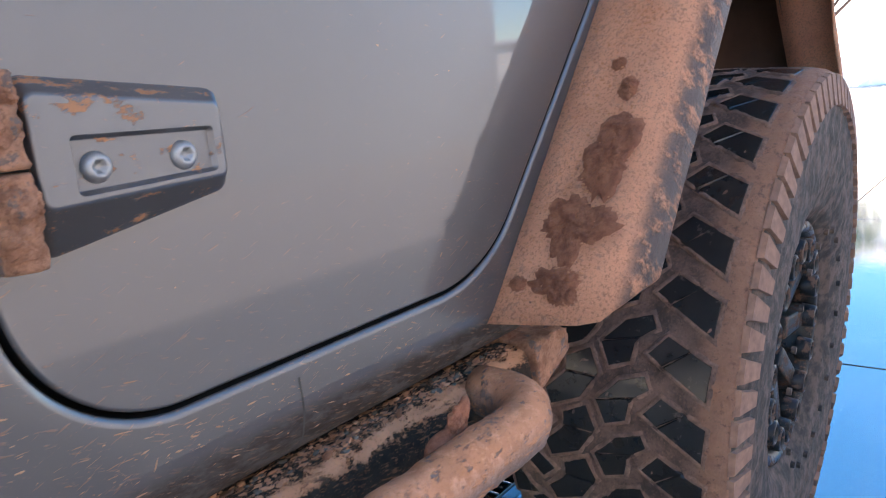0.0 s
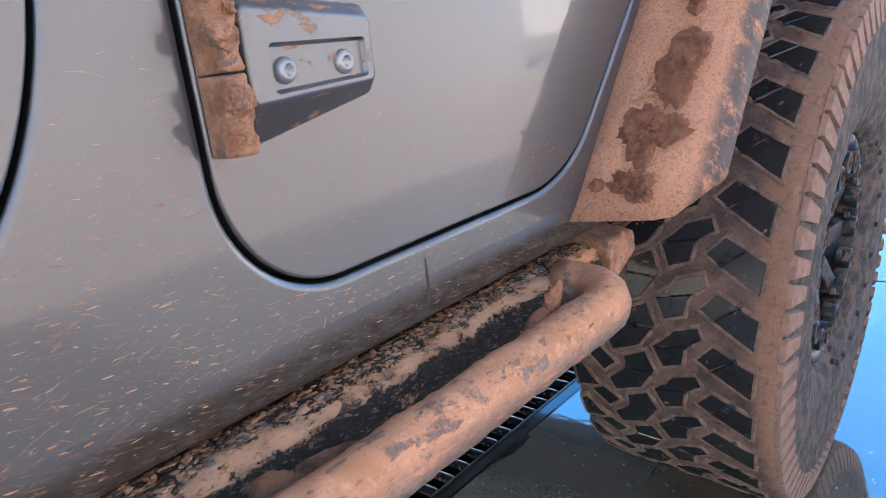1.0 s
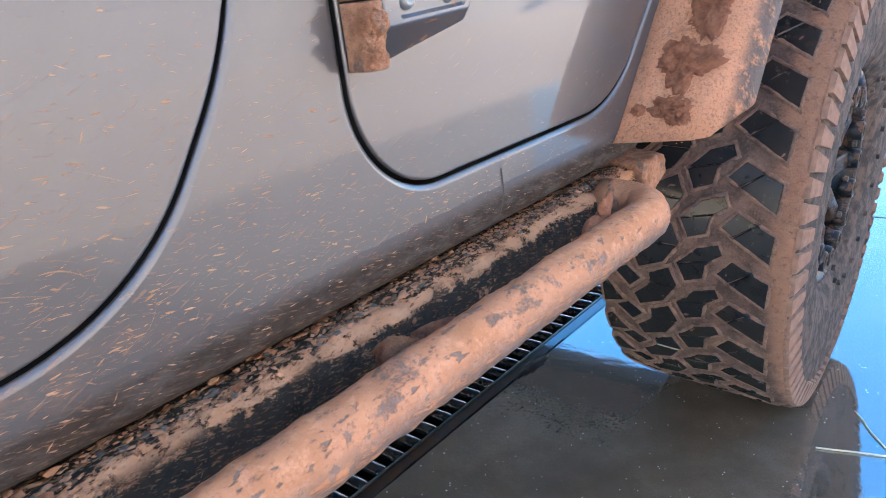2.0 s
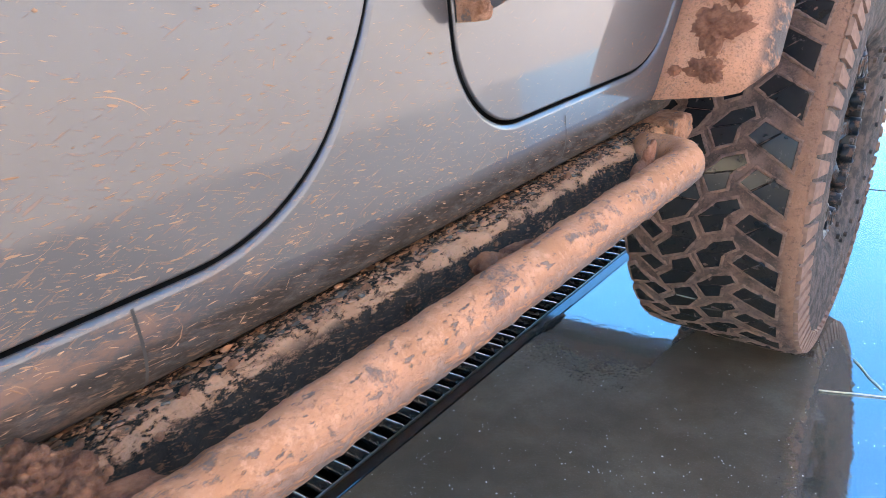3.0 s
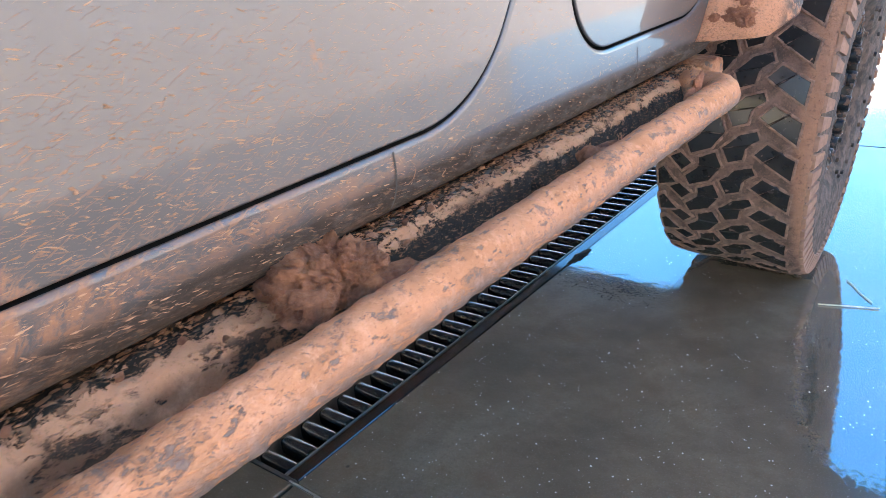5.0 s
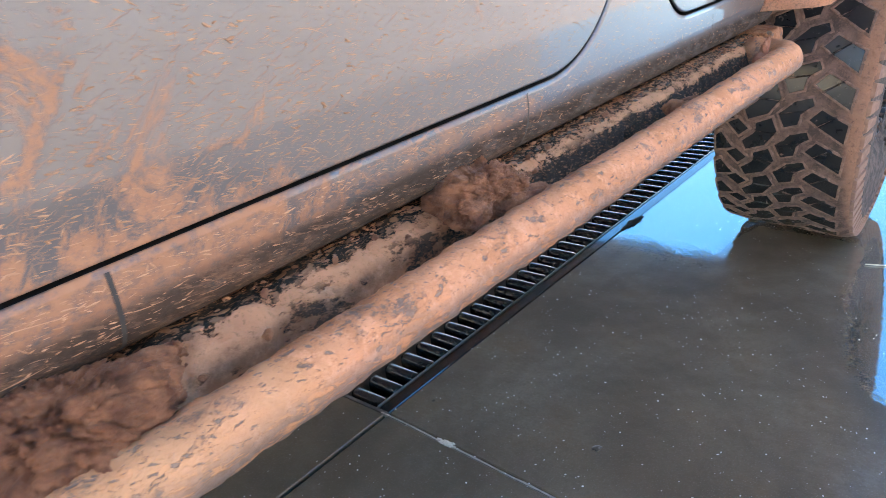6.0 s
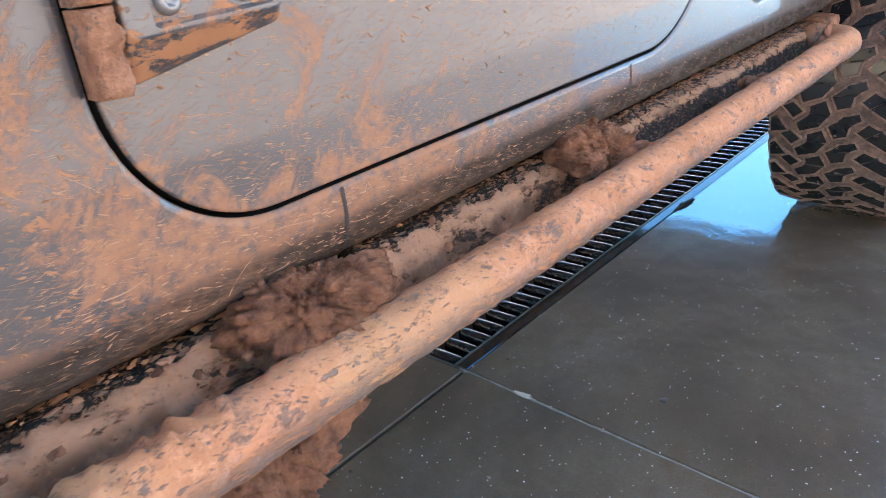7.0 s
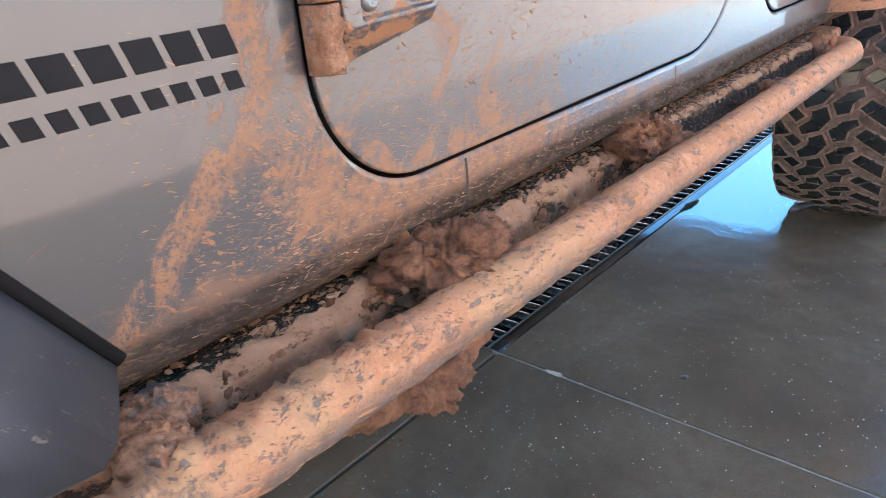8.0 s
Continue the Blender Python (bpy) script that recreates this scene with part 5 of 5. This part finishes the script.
def flecks():
    """Raised flecks of mud on the painted side, denser low down and towards the front."""
    rng = random.Random(8)
    spots = []
    while len(spots) < 2600:
        y, z = rng.uniform(-1.18, 0.66), rng.uniform(0.760, 1.10)
        if rng.random() > mud_weight(y, z) or near_gap(y, z):
            continue
        size = rng.choice((0.0002, 0.0003, 0.0004, 0.0006)) * (2.0 if rng.random() < 0.05 else 1.0)
        spots.append(((side_x(z), y, z), (size * 0.7, size * rng.uniform(1.2, 4.5), size), rng.uniform(-0.45, 0.30)))
    for _ in range(150):
        y, z = rng.uniform(-1.13, -0.45), rng.uniform(0.80, 0.99)
        if near_gap(y, z, 0.016) or rng.random() > mud_weight(y, z):
            continue
        size = rng.uniform(0.0008, 0.0018)
        for _ in range(rng.choice((1, 2, 3))):
            spots.append(((0.0, y + rng.gauss(0, 0.003), z + rng.gauss(0, 0.002)), (size * 0.8, size * rng.uniform(1.2, 3.0), size * rng.uniform(0.6, 1.0)), rng.uniform(-0.9, 0.2)))
    scatter("mud_flecks", spots, M_STROKE, "small orange mud flecks stuck to the silver paint", 12)


flecks()


def blotches():
    """Thick damp patches on the slanted face of the rear flare."""
    t, n = Vector((0, 0.66, 0.751)), Vector((0, -0.751, 0.66))
    base = Vector((0, 0.675, 0.765))
    for i, spots in enumerate((
        [(0.083, 0.335, 0.012, 0.018)], [(0.060, 0.375, 0.010, 0.010)],
        [(0.088, 0.262, 0.032, 0.034), (0.080, 0.228, 0.029, 0.042), (0.088, 0.200, 0.022, 0.030)],
        [(0.054, 0.148, 0.030, 0.030), (0.085, 0.142, 0.034, 0.024), (0.066, 0.122, 0.022, 0.036)],
        [(0.064, 0.068, 0.032, 0.018), (0.080, 0.052, 0.018, 0.014)], [(0.020, 0.060, 0.012, 0.010)])):
        bm = bmesh.new()
        off = Vector((i * 4.1, i * 2.7, 1.3))
        rows_, na, nr = [], 72, 16
        cx = sum(a for a, b, c, d in spots) / len(spots)
        cs = sum(b for a, b, c, d in spots) / len(spots)
        mid = bm.verts.new(base + t * cs + n * 0.0045 + Vector((cx, 0, 0)))
        for r in range(1, nr + 1):
            ring = []
            for k in range(na):
                a = 2 * math.pi * k / na
                ux, us = math.cos(a), math.sin(a)
                far = 0.003
                for px, ps, sx, ss in spots:
                    ox, os_ = (cx - px) / sx, (cs - ps) / ss
                    dx, ds = ux / sx, us / ss
                    A, B, C = dx * dx + ds * ds, ox * dx + os_ * ds, ox * ox + os_ * os_ - 1
                    if B * B - A * C > 0:
                        far = max(far, (-B + math.sqrt(B * B - A * C)) / A)
                far *= 1 + 0.20 * noise.fractal(Vector((ux * 3, us * 3, 0)) + off, 0.4, 2.2, 6)
                f = r / nr
                q = Vector((cx + ux * far * f, 0, 0)) + base + t * (cs + us * far * f)
                h = 0.0042 * (1 - f ** 4) + 0.0042 * noise.fractal(q * 130 + off, 0.7, 2.1, 4) * (1 - f ** 6)
                ring.append(bm.verts.new(q + n * (h if r < nr else -0.002)))
            rows_.append(ring)
        for k in range(na):
            bm.faces.new((mid, rows_[0][k], rows_[0][(k + 1) % na]))
        for a, b in zip(rows_, rows_[1:]):
            for k in range(na):
                bm.faces.new((a[k], b[k], b[(k + 1) % na], a[(k + 1) % na]))
        tagged(finish("mud_patch", bm, M_RED), "damp dark red mud patch stuck on the fender flare", "mud", "mud patches on the flare")


blotches()


def hinge_mud(dy, spots, seed):
    for i, (y, z, sy, sz) in enumerate(spots):
        bm_lumps = [((0.031, y + dy, z), (0.007, sy, sz)), ((0.030, y + dy + 0.004, z - sz * 0.7), (0.007, sy * 0.8, sz * 0.6))]
        ob = clod("mud_lump", bm_lumps, M_CAKED, "orange mud lump stuck to the door hinge", seed + i, rough=0.55)
        tagged(ob, group="mud lumps on the hinges")


hinge_mud(0.0, [(0.196, 1.040, 0.008, 0.013), (0.203, 1.056, 0.008, 0.007), (0.197, 0.972, 0.009, 0.010), (0.203, 0.993, 0.007, 0.008)], 51)
hinge_mud(-1.172, [(0.199, 1.019, 0.007, 0.011), (0.203, 0.946, 0.007, 0.006)], 61)


def grains():
    """Crumbs round the clods and grains stuck in the flare's mud."""
    rng = random.Random(21)
    spots = []
    for cy, cx, cz, n in ((-0.34, 0.01, 0.712, 60), (-0.85, 0.02, 0.715, 90), (-1.17, 0.03, 0.715, 60), (0.2, 0.03, 0.688, 20)):
        for _ in range(n):
            r = rng.choice((0.0012, 0.0018, 0.0025, 0.004))
            spots.append(((cx + rng.gauss(0, 0.018), cy + rng.gauss(0, 0.05), cz + rng.uniform(-0.006, 0.006)), (r, r * 1.3, r), rng.random()))
    scatter("clod_crumbs", spots, M_DAMP, "brown mud crumbs fallen round the clods", 31)
    spots = []
    t, n = Vector((0, 0.66, 0.751)), Vector((0, -0.751, 0.66))
    for _ in range(700):
        r = rng.choice((0.0006, 0.0009, 0.0012, 0.0018))
        q = Vector((rng.uniform(0.004, 0.105), 0.675, 0.765)) + t * rng.uniform(0.01, 0.55) + n * 0.0004
        spots.append((tuple(q), (r * 1.5, r, r), rng.random()))
    scatter("flare_grains", spots, M_DRY, "dried mud grains stuck to the fender flare", 33)


grains()


def building(x0, x1, y0, y1, height, doors):
    root = tagged(new("building"), "low pale rendered building in bright sun beyond the yard", "building")
    part("wall", box(bmesh.new(), (x0, y0, 0.0), (x1, y1, height), 0.05), M_WHITE, root, smooth=False)
    part("roof", box(bmesh.new(), (x0 - 0.4, y0 - 0.4, height + 0.001), (x1 + 0.4, y1 + 0.4, height + 0.35), 0.05), M_WALL, root, smooth=False)
    for k in range(doors):
        x = x0 + (x1 - x0) * (k + 0.5) / doors
        part("window", box(bmesh.new(), (x - 0.8, y0 - 0.06, 1.0), (x + 0.8, y0 - 0.004, 2.2), 0.02), M_BLACK, root, smooth=False)


building(-24.0, 7.0, 27.0, 35.0, 5.2, 0)
# added out of view so the doors mirror a pale horizon
building(16.0, 60.0, 44.0, 54.0, 4.0, 0)


def tree(x, y, height):
    root = tagged(new("tree"), "small leafy green tree beyond the yard", "tree")
    rng = random.Random(77)
    bm = bmesh.new()
    path = [Vector((x + 0.1 * math.sin(k), y, height * 0.55 * k / 6)) for k in range(7)]
    sweep(bm, path, lambda i: [(0.16 * (1 - i / 10) * math.cos(a), 0.16 * (1 - i / 10) * math.sin(a)) for a in np.arange(0, 6.2, 0.8)])
    for k in range(6):
        a = k * 1.05
        limb = [Vector((x, y, height * (0.35 + 0.03 * k))) + Vector((math.cos(a), math.sin(a), 0.9)) * (0.28 * j) for j in range(5)]
        sweep(bm, limb, lambda i: [(0.06 * (1 - i / 6) * math.cos(b), 0.06 * (1 - i / 6) * math.sin(b)) for b in np.arange(0, 6.2, 1.2)])
    part("trunk", bm, M_UNDER, root)
    vs, fs = [], []
    for _ in range(2600):
        d = Vector((rng.gauss(0, 1), rng.gauss(0, 1), rng.gauss(0, 0.8))).normalized() * (rng.random() ** 0.4)
        c = Vector((x, y, height * 0.72)) + Vector((d.x * 1.5, d.y * 1.5, d.z * 1.2)) * (1 + 0.35 * noise.noise(d * 3))
        u = Vector((rng.gauss(0, 1), rng.gauss(0, 1), rng.gauss(0, 1))).normalized() * 0.09
        w = u.cross(Vector((rng.gauss(0, 1), rng.gauss(0, 1), 1))).normalized() * 0.045
        n = len(vs)
        vs += [tuple((c - u) * U), tuple((c + w) * U), tuple((c + u) * U), tuple((c - w) * U)]
        fs.append((n, n + 1, n + 2, n + 3))
    me = bpy.data.meshes.new("crown")
    me.from_pydata(vs, [], fs)
    me.materials.append(M_LEAF)
    crown = new("crown", me)
    crown.parent = root


tree(-4.6, 24.0, 5.4)
